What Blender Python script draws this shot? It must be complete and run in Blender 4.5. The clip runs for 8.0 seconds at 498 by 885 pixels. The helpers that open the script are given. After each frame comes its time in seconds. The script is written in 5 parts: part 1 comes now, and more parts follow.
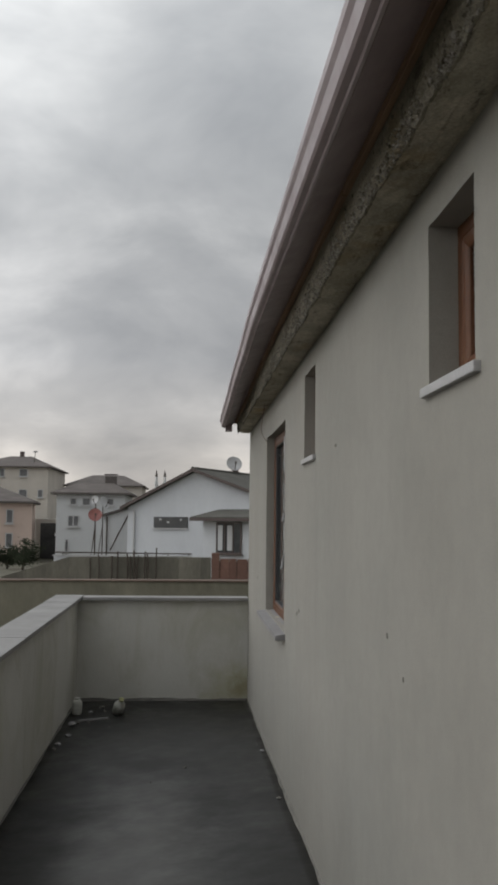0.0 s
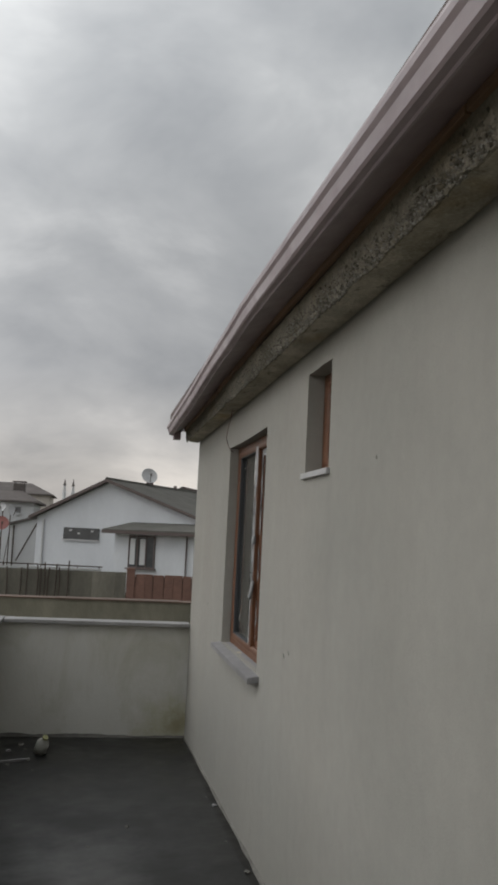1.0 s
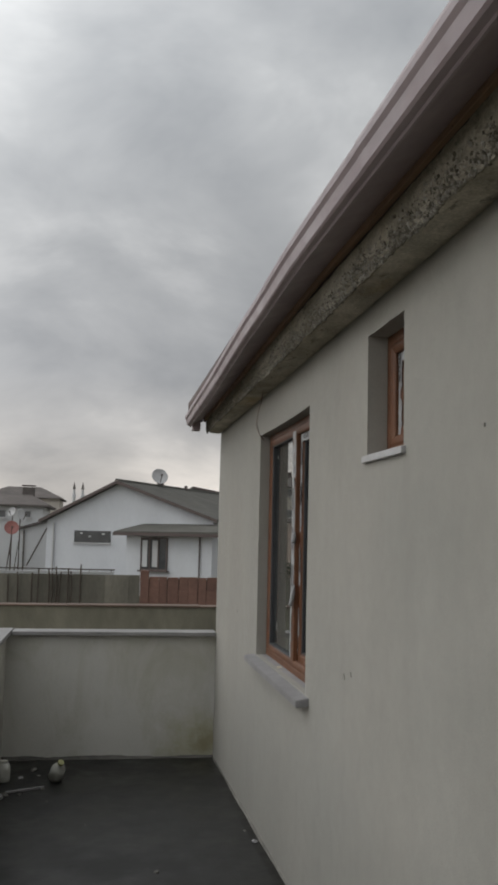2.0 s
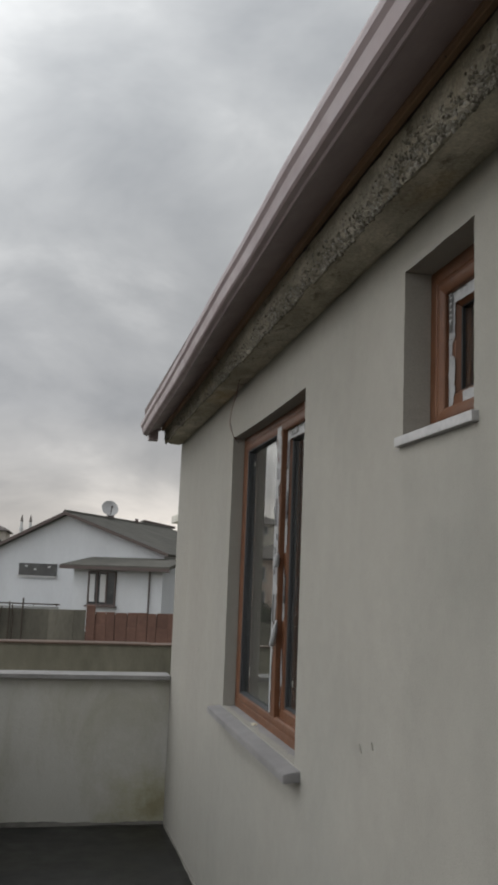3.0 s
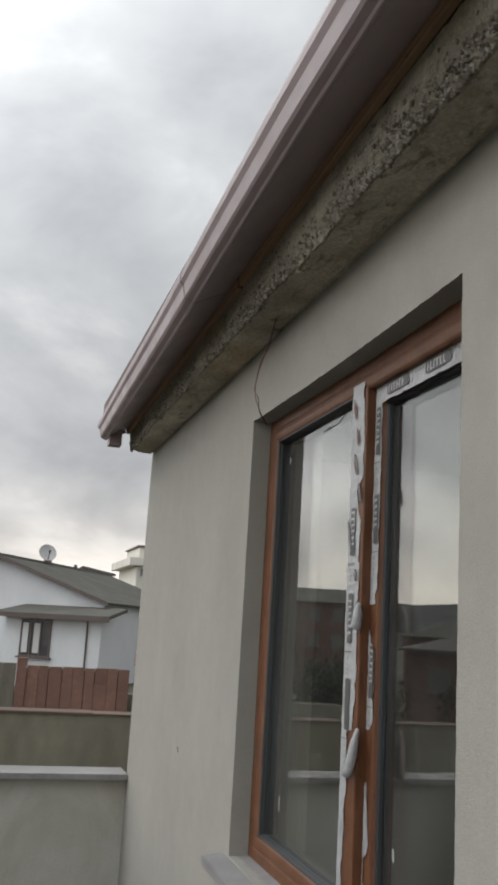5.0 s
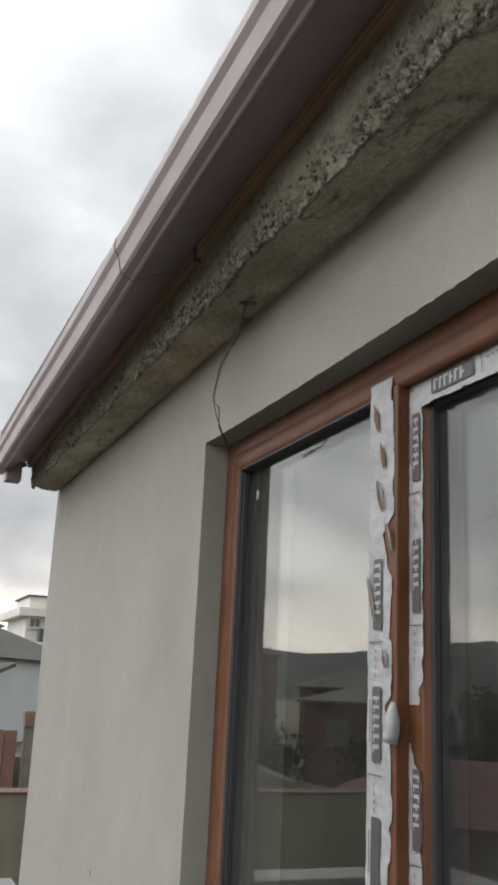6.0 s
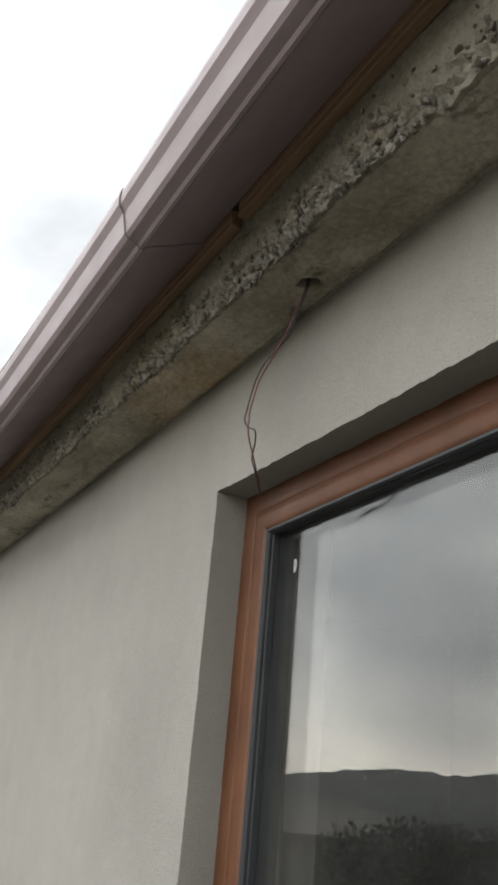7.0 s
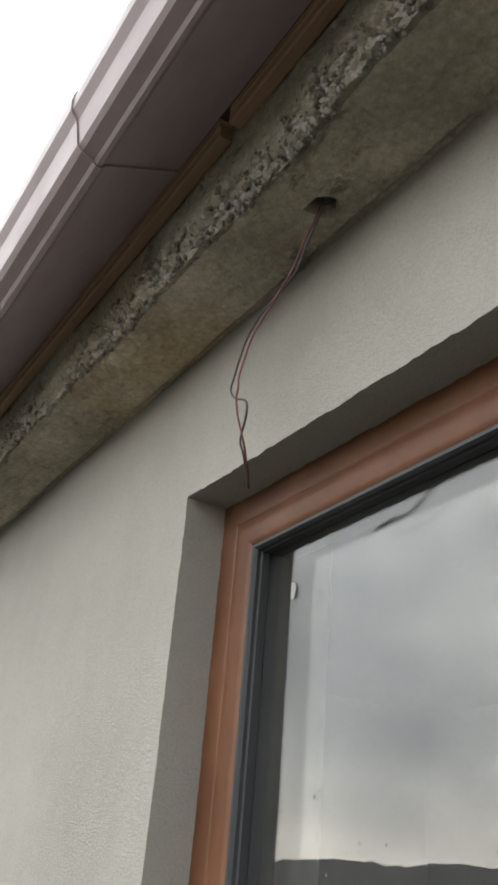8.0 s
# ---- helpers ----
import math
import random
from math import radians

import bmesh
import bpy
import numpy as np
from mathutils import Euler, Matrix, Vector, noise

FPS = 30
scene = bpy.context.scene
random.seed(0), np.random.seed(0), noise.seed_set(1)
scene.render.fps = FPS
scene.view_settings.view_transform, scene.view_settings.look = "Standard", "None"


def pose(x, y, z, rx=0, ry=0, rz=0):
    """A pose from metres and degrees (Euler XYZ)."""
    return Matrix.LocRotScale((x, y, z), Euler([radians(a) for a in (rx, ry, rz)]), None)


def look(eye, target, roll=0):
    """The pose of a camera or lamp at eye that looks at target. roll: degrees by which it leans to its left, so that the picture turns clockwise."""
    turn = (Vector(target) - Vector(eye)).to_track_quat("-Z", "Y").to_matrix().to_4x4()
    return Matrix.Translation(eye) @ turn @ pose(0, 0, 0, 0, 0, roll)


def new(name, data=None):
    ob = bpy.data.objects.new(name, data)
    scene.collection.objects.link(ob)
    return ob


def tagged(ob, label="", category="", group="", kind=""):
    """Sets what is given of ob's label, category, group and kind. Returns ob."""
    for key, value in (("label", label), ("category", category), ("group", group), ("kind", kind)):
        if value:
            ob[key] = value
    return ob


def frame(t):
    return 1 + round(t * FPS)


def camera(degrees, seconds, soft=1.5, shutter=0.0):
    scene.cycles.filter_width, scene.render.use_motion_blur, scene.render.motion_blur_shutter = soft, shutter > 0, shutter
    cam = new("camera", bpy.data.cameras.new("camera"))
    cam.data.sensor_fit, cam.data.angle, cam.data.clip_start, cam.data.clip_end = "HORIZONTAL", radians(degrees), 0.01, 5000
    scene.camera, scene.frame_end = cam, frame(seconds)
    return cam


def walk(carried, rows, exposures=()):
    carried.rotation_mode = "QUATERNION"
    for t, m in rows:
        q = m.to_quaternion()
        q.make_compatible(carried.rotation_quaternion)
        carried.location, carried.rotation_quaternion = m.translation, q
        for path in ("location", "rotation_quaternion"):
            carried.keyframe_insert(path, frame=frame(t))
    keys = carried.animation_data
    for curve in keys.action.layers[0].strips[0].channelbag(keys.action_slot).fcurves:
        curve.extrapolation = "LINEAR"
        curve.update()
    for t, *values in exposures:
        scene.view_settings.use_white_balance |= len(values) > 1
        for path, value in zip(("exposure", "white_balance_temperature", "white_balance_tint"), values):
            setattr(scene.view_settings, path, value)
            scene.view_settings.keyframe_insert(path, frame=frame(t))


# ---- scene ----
cam = camera(30.5, 8.0, soft=3.3)
PATH = [
    (0, (0.117, 0.767, 1.718), (0.246, 2.756, 1.884), 0.6),
    (0.5, (0.006, 1.137, 1.727), (0.104, 3.13, 1.862), 1.6),
    (1, (-0.173, 1.578, 1.743), (0.149, 3.542, 1.947), 2.7),
    (1.5, (-0.185, 1.954, 1.737), (0.134, 3.92, 1.925), 2.7),
    (1.7, (-0.202, 2.079, 1.736), (0.085, 4.049, 1.927), 1.2),
    (2.8, (-0.196, 3.031, 1.69), (0.18, 4.978, 1.947), 2.8),
    (3, (-0.136, 3.252, 1.667), (0.267, 5.19, 1.951), 2.2),
    (3.5, (-0.086, 3.668, 1.679), (0.351, 5.596, 1.984), 2.6),
    (4, (-0.115, 4.139, 1.698), (0.452, 6.016, 2.088), 4.3),
    (4.5, (-0.079, 4.527, 1.656), (0.458, 6.416, 2.038), 2.8),
    (4.7, (-0.048, 4.705, 1.671), (0.432, 6.607, 2.06), 3.1),
    (5.8, (-0.058, 5.487, 1.731), (0.647, 7.3, 2.198), 3.4),
    (6, (0.01, 5.644, 1.774), (0.726, 7.441, 2.285), 2.7),
    (6.5, (0.099, 5.962, 1.821), (0.798, 7.744, 2.401), 3.9),
    (7, (0.082, 6.304, 1.823), (0.905, 7.966, 2.573), 5.2),
    (7.5, (0.129, 6.516, 1.81), (0.981, 8.133, 2.62), 6.2),
    (8, (0.219, 6.661, 1.851), (1.099, 8.208, 2.764), 5.1),
]
walk(cam, [(t, look(eye, target, roll)) for t, eye, target, roll in PATH],
     exposures=[(0, -0.12), (1.5, -0.07), (3.0, 0.01), (4.5, 0.25), (5.4, 0.50), (6.5, 0.75), (7.2, 0.96), (8.0, 1.18)])

# ---- light ----
SUN_EL, SUN_AZ = 36.0, -80.0          # behind thin cloud, over the open side of the terrace
world = bpy.data.worlds.new("overcast_sky")
scene.world = world
world.use_nodes = True
wn, wl = world.node_tree.nodes, world.node_tree.links
wn.clear()


def wnode(kind, **kw):
    n = wn.new(kind)
    for k, v in kw.items():
        n.inputs[k].default_value = v
    return n


def wmath(op, a, b=0.0, c=None):
    n = wn.new("ShaderNodeMath")
    n.operation = op
    for i, v in enumerate((a, b) if c is None else (a, b, c)):
        if isinstance(v, (int, float)):
            n.inputs[i].default_value = v
        else:
            wl.new(v, n.inputs[i])
    return n.outputs[0]


def wramp(fac, stops):
    n = wn.new("ShaderNodeValToRGB")
    el = n.color_ramp.elements
    while len(el) < len(stops):
        el.new(0.5)
    for e, (p, c) in zip(el, stops):
        e.position, e.color = p, (*c, 1)
    wl.new(fac, n.inputs[0])
    return n.outputs[0]


def wmix(a, b, fac, mode="MIX"):
    n = wn.new("ShaderNodeMix")
    n.data_type, n.blend_type = "RGBA", mode
    for i, v in ((0, fac), (6, a), (7, b)):
        if isinstance(v, (int, float)):
            n.inputs[i].default_value = v
        elif isinstance(v, tuple):
            n.inputs[i].default_value = (*v, 1)
        else:
            wl.new(v, n.inputs[i])
    return n.outputs[2]


sky = wn.new("ShaderNodeTexSky")
sky.sky_type, sky.sun_disc = "NISHITA", False
sky.sun_elevation, sky.sun_rotation = radians(SUN_EL), radians(SUN_AZ)
sky.air_density, sky.dust_density = 1.0, 4.0
geo = wn.new("ShaderNodeTexCoord")
sep = wn.new("ShaderNodeSeparateXYZ")
wl.new(geo.outputs["Generated"], sep.inputs[0])
up = wmath("MAXIMUM", sep.outputs[2], 0.0)
# cloud sheet seen in perspective
den = wmath("ADD", up, 0.55)
flat = wn.new("ShaderNodeCombineXYZ")
wl.new(wmath("DIVIDE", sep.outputs[0], den), flat.inputs[0])
wl.new(wmath("DIVIDE", sep.outputs[1], den), flat.inputs[1])
shift = wn.new("ShaderNodeMapping")
shift.inputs["Location"].default_value = (0.36, 1.15, 0.0)
shift.inputs["Scale"].default_value = (0.85, 1.0, 1.0)
wl.new(flat.outputs[0], shift.inputs[0])
big = wnode("ShaderNodeTexNoise", Scale=1.55, Detail=4.0, Roughness=0.45, Distortion=0.25)
wl.new(shift.outputs[0], big.inputs["Vector"])
small = wnode("ShaderNodeTexNoise", Scale=5.0, Detail=5.0, Roughness=0.55, Distortion=0.3)
wl.new(shift.outputs[0], small.inputs["Vector"])
puff = wmath("ADD", wmath("MULTIPLY", big.outputs[0], 0.72), wmath("MULTIPLY", small.outputs[0], 0.28))
shade = wramp(puff, [(0.36, (0.60, 0.62, 0.65)), (0.475, (0.95, 0.96, 0.97)), (0.585, (1.56, 1.55, 1.53))])
tall = wramp(up, [(0.0, (0.66, 0.607, 0.557)), (0.06, (0.66, 0.622, 0.583)), (0.105, (0.61, 0.59, 0.572)), (0.17, (0.50, 0.50, 0.505)),
                  (0.30, (0.48, 0.485, 0.49)), (0.46, (0.63, 0.64, 0.645)), (0.70, (0.74, 0.755, 0.765)), (1.0, (0.78, 0.795, 0.805))])
cloud = wmix(tall, shade, 1.0, "MULTIPLY")
# light of the sun that comes through the cloud
sx, sy, sz = (math.sin(radians(SUN_AZ)) * math.cos(radians(SUN_EL)), math.cos(radians(SUN_AZ)) * math.cos(radians(SUN_EL)), math.sin(radians(SUN_EL)))
near_sun = wmath("ADD", wmath("ADD", wmath("MULTIPLY", sep.outputs[0], sx), wmath("MULTIPLY", sep.outputs[1], sy)), wmath("MULTIPLY", sep.outputs[2], sz))
glow = wmath("MULTIPLY", wmath("POWER", wmath("MAXIMUM", near_sun, 0.0), 1.7), 0.95)
glow = wmath("ADD", glow, 1.0)
glow = wmath("MULTIPLY", glow, wmath("SUBTRACT", 1.0, wmath("MULTIPLY", sep.outputs[0], 0.32)))
gl = wn.new("ShaderNodeCombineXYZ")
for i in range(3):
    wl.new(glow, gl.inputs[i])
cloud = wmix(cloud, gl.outputs[0], 1.0, "MULTIPLY")
bg_cloud = wn.new("ShaderNodeBackground")
bg_cloud.inputs[1].default_value = 0.95
wl.new(cloud, bg_cloud.inputs[0])
bg_sky = wn.new("ShaderNodeBackground")
bg_sky.inputs[1].default_value = 0.06
wl.new(sky.outputs[0], bg_sky.inputs[0])
both = wn.new("ShaderNodeMixShader")
both.inputs[0].default_value = 0.92
wl.new(bg_sky.outputs[0], both.inputs[1])
wl.new(bg_cloud.outputs[0], both.inputs[2])
wout = wn.new("ShaderNodeOutputWorld")
wl.new(both.outputs[0], wout.inputs[0])

sun = new("sun", bpy.data.lights.new("sun", "SUN"))
sun.data.energy, sun.data.angle, sun.data.color = 0.30, radians(20), (1.0, 0.98, 0.95)
sun.matrix_world = look((sx * 30, sy * 30, sz * 30), (0, 0, 0))


# ---- materials ----
def coords(nt, scale=(1, 1, 1)):
    tc, mp = nt.nodes.new("ShaderNodeTexCoord"), nt.nodes.new("ShaderNodeMapping")
    mp.inputs["Scale"].default_value = scale
    nt.links.new(tc.outputs["Object"], mp.inputs[0])
    return mp.outputs[0]


def tex(nt, scale, detail=4.0, rough=0.55, stretch=(1, 1, 1), distort=0.0):
    n = nt.nodes.new("ShaderNodeTexNoise")
    n.inputs["Scale"].default_value, n.inputs["Detail"].default_value = scale, detail
    n.inputs["Roughness"].default_value, n.inputs["Distortion"].default_value = rough, distort
    nt.links.new(coords(nt, stretch), n.inputs["Vector"])
    return n.outputs[0]


def cells(nt, scale, stretch=(1, 1, 1), feature="F1", rnd=1.0):
    n = nt.nodes.new("ShaderNodeTexVoronoi")
    n.feature = feature
    n.inputs["Scale"].default_value, n.inputs["Randomness"].default_value = scale, rnd
    nt.links.new(coords(nt, stretch), n.inputs["Vector"])
    return n.outputs["Distance"]


def ramp(nt, fac, stops):
    n = nt.nodes.new("ShaderNodeValToRGB")
    el = n.color_ramp.elements
    while len(el) < len(stops):
        el.new(0.5)
    for e, (p, c) in zip(el, stops):
        e.position, e.color = p, (*((c, c, c) if isinstance(c, (int, float)) else c), 1)
    nt.links.new(fac, n.inputs[0])
    return n.outputs[0]


def blend(nt, a, b, fac, mode="MIX"):
    n = nt.nodes.new("ShaderNodeMix")
    n.data_type, n.blend_type = "RGBA", mode
    for i, v in ((0, fac), (6, a), (7, b)):
        if isinstance(v, (int, float)):
            n.inputs[i].default_value = v
        elif isinstance(v, tuple):
            n.inputs[i].default_value = (*v, 1)
        else:
            nt.links.new(v, n.inputs[i])
    return n.outputs[2]


def bumped(nt, height, strength, dist, after=None):
    n = nt.nodes.new("ShaderNodeBump")
    n.inputs["Strength"].default_value, n.inputs["Distance"].default_value = strength, dist
    nt.links.new(height, n.inputs["Height"])
    if after is not None:
        nt.links.new(after, n.inputs["Normal"])
    return n.outputs[0]


def material(name, rough=0.8, metal=0.0, spec=0.5):
    m = bpy.data.materials.new(name)
    m.use_nodes = True
    p = m.node_tree.nodes["Principled BSDF"]
    p.inputs["Roughness"].default_value, p.inputs["Metallic"].default_value = rough, metal
    p.inputs["Specular IOR Level"].default_value = spec
    return m, m.node_tree, p


def put(nt, p, colour=None, rough=None, normal=None):
    for key, v in (("Base Color", colour), ("Roughness", rough), ("Normal", normal)):
        if v is not None:
            nt.links.new(v, p.inputs[key])


def mottled(name, light, dark, scale=3.0, fine=40.0, rough=0.8, bump=0.3, dist=0.003, metal=0.0, spec=0.5, stretch=(1, 1, 1), vary=0.0, grain=0.6):
    """A surface of two shades, blotched at one scale and grained at another."""
    m, nt, p = material(name, rough, metal, spec)
    a = ramp(nt, tex(nt, scale, 5, 0.6, stretch), [(0.32, dark), (0.68, light)])
    g = tex(nt, fine, 3, 0.6, stretch)
    c = blend(nt, a, ramp(nt, g, [(0.25, 0.72), (0.75, 1.2)]), grain, "MULTIPLY")
    if vary:
        oi = nt.nodes.new("ShaderNodeObjectInfo")
        c = blend(nt, c, ramp(nt, oi.outputs["Random"], [(0, 1 - vary), (1, 1 + vary)]), 1.0, "MULTIPLY")
    put(nt, p, c, ramp(nt, g, [(0.2, max(rough - 0.12, 0.05)), (0.8, min(rough + 0.1, 1))]), bumped(nt, g, bump, dist) if bump else None)
    return m


def plain(name, colour, rough=0.6, metal=0.0):
    m, nt, p = material(name, rough, metal)
    g = tex(nt, 60, 3)
    put(nt, p, blend(nt, colour, ramp(nt, g, [(0.3, 0.85), (0.7, 1.1)]), 0.7, "MULTIPLY"))
    return m


def stucco_material():
    m, nt, p = material("cream_stucco", 0.92, spec=0.25)
    broad = ramp(nt, tex(nt, 0.9, 4, 0.6, (1, 1, 0.45)), [(0.3, (0.294, 0.282, 0.256)), (0.7, (0.334, 0.322, 0.294))])
    streak = ramp(nt, tex(nt, 2.4, 5, 0.62, (1, 1, 0.16), 0.4), [(0.32, 0.88), (0.6, 1.05)])
    grain = tex(nt, 310, 3, 0.75, (1, 0.8, 1.2))
    lump = tex(nt, 75, 4, 0.7, (1, 0.75, 1.3))
    rough_patch = ramp(nt, tex(nt, 2.6, 4, 0.6), [(0.40, 0.25), (0.62, 1.0)])
    pits = ramp(nt, cells(nt, 110, (1, 0.8, 1.1)), [(0.0, 0.0), (0.08, 0.0), (0.16, 1.0)])
    pitmask = ramp(nt, tex(nt, 5.1, 5, 0.7), [(0.54, 1.0), (0.64, 0.0)])
    c = blend(nt, broad, streak, 0.22, "MULTIPLY")
    c = blend(nt, c, ramp(nt, grain, [(0.30, 0.74), (0.5, 1.0), (0.72, 1.16)]), 0.55, "MULTIPLY")
    c = blend(nt, c, ramp(nt, tex(nt, 14, 4, 0.7), [(0.3, 0.94), (0.7, 1.04)]), 0.8, "MULTIPLY")
    c = blend(nt, c, ramp(nt, tex(nt, 0.55, 3, 0.5), [(0.35, (0.95, 0.965, 0.96)), (0.65, (1.03, 1.02, 1.0))]), 0.8, "MULTIPLY")
    both_pits = blend(nt, pits, pitmask, 1.0, "LIGHTEN")
    c = blend(nt, c, ramp(nt, both_pits, [(0.0, 0.70), (1.0, 1.0)]), 0.8, "MULTIPLY")
    n = bumped(nt, lump, 0.12, 0.004)
    n = bumped(nt, blend(nt, grain, rough_patch, 1.0, "MULTIPLY"), 1.0, 0.0024, n)
    n = bumped(nt, both_pits, 0.6, 0.003, n)
    put(nt, p, c, None, n)
    return m


def parapet_material():
    m, nt, p = material("parapet_render", 0.9, spec=0.3)
    broad = ramp(nt, tex(nt, 1.1, 5, 0.6), [(0.3, (0.46, 0.452, 0.41)), (0.7, (0.55, 0.54, 0.50))])
    run = ramp(nt, tex(nt, 3.0, 5, 0.65, (1, 1, 0.12), 0.3), [(0.35, 0.90), (0.6, 1.03)])
    damp = ramp(nt, tex(nt, 1.7, 5, 0.7, (1, 1, 0.6), 0.8), [(0.47, (1, 1, 1)), (0.64, (0.66, 0.64, 0.50))])
    c = blend(nt, blend(nt, broad, run, 0.2, "MULTIPLY"), damp, 0.45, "MULTIPLY")
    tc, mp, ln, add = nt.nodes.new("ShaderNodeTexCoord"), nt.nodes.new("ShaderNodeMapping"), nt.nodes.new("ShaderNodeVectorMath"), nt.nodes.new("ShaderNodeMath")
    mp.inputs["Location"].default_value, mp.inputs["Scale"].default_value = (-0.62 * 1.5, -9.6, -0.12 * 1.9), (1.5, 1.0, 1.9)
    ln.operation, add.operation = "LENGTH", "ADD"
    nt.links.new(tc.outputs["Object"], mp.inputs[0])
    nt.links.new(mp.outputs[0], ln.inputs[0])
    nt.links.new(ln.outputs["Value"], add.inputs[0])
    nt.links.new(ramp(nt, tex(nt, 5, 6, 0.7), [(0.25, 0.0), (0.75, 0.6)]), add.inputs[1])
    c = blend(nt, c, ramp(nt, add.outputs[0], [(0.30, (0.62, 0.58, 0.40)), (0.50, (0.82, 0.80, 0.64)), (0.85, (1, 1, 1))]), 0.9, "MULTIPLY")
    grain = tex(nt, 130, 3, 0.7)
    c = blend(nt, c, ramp(nt, grain, [(0.28, 0.82), (0.7, 1.1)]), 0.5, "MULTIPLY")
    put(nt, p, c, None, bumped(nt, grain, 0.5, 0.002, bumped(nt, tex(nt, 30, 4), 0.4, 0.004)))
    return m


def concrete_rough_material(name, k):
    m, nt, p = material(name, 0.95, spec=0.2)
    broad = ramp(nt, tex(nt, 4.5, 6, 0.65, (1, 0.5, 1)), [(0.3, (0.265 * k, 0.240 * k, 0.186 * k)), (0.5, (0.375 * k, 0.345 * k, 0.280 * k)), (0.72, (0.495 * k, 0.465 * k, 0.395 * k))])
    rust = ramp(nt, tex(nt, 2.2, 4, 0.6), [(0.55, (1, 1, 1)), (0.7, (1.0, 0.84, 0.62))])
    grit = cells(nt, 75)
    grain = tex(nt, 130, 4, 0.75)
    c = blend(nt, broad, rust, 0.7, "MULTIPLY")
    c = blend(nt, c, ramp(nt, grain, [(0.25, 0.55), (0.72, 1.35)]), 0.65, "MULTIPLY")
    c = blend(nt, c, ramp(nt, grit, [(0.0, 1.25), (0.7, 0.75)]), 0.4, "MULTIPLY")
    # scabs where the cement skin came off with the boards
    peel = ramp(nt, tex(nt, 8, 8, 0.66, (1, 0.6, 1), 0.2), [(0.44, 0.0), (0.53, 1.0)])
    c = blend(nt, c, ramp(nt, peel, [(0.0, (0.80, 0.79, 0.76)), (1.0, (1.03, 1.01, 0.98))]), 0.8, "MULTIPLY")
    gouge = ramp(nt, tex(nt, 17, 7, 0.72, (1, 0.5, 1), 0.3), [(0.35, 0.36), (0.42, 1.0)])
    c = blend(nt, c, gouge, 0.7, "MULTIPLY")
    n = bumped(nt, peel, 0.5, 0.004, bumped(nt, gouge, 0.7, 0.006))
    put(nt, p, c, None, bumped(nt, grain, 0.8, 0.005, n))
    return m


def floor_material():
    m, nt, p = material("wet_screed", 0.5, spec=0.32)
    # a drying patch with a soft uneven rim
    tc, mp, ln = nt.nodes.new("ShaderNodeTexCoord"), nt.nodes.new("ShaderNodeMapping"), nt.nodes.new("ShaderNodeVectorMath")
    mp.inputs["Location"].default_value, mp.inputs["Scale"].default_value = (0.17, -1.75, 0), (1.25, 0.33, 0)
    ln.operation = "LENGTH"
    nt.links.new(tc.outputs["Object"], mp.inputs[0])
    nt.links.new(mp.outputs[0], ln.inputs[0])
    add = nt.nodes.new("ShaderNodeMath")
    add.operation = "ADD"
    nt.links.new(ln.outputs["Value"], add.inputs[0])
    nt.links.new(ramp(nt, tex(nt, 2.2, 5, 0.65), [(0.2, -0.25), (0.8, 0.3)]), add.inputs[1])
    rim = tex(nt, 2.2, 5, 0.65)
    dry = ramp(nt, add.outputs[0], [(0.32, 1.0), (0.72, 0.0)])
    c = blend(nt, (0.0120, 0.0120, 0.0108), (0.076, 0.075, 0.070), dry)
    c = blend(nt, c, ramp(nt, rim, [(0.3, 0.75), (0.7, 1.2)]), 0.8, "MULTIPLY")
    c = blend(nt, c, ramp(nt, tex(nt, 7, 6, 0.7), [(0.3, 0.75), (0.7, 1.2)]), 0.8, "MULTIPLY")
    speck = ramp(nt, cells(nt, 13), [(0.0, 0.3), (0.035, 0.5), (0.06, 1.0)])
    c = blend(nt, c, speck, 0.6, "MULTIPLY")
    grain = tex(nt, 90, 4, 0.65)
    put(nt, p, c, ramp(nt, rim, [(0.35, 0.36), (0.65, 0.62)]), bumped(nt, grain, 0.35, 0.002, bumped(nt, tex(nt, 7, 4), 0.25, 0.01)))
    return m


def wood_frame_material():
    m, nt, p = material("golden_oak_foil", 0.5, spec=0.32)
    g = tex(nt, 9, 6, 0.65, (4, 1.2, 0.8), 0.5)
    c = ramp(nt, g, [(0.25, (0.078, 0.032, 0.0145)), (0.5, (0.118, 0.0485, 0.0225)), (0.75, (0.155, 0.067, 0.033))])
    fine = tex(nt, 60, 3, 0.6, (3, 1, 0.8))
    c = blend(nt, c, ramp(nt, fine, [(0.3, 0.88), (0.7, 1.08)]), 0.7, "MULTIPLY")
    dust = ramp(nt, tex(nt, 5, 5, 0.7), [(0.55, 0.0), (0.9, 0.16)])
    c = blend(nt, c, (0.33, 0.26, 0.20), dust)
    put(nt, p, c, ramp(nt, fine, [(0.2, 0.40), (0.8, 0.56)]), bumped(nt, fine, 0.12, 0.001))
    return m


def gutter_material():
    m, nt, p = material("brown_pvc", 0.40, spec=0.5)
    c = ramp(nt, tex(nt, 1.7, 5, 0.6, (1, 0.5, 1)), [(0.3, (0.262, 0.206, 0.213)), (0.7, (0.325, 0.264, 0.270))])
    dust = ramp(nt, tex(nt, 34, 4, 0.7, (1, 0.3, 1)), [(0.3, 0.85), (0.8, 1.15)])
    put(nt, p, blend(nt, c, dust, 0.7, "MULTIPLY"), ramp(nt, tex(nt, 8, 4), [(0.3, 0.30), (0.7, 0.5)]), bumped(nt, tex(nt, 12, 3), 0.08, 0.003))
    return m


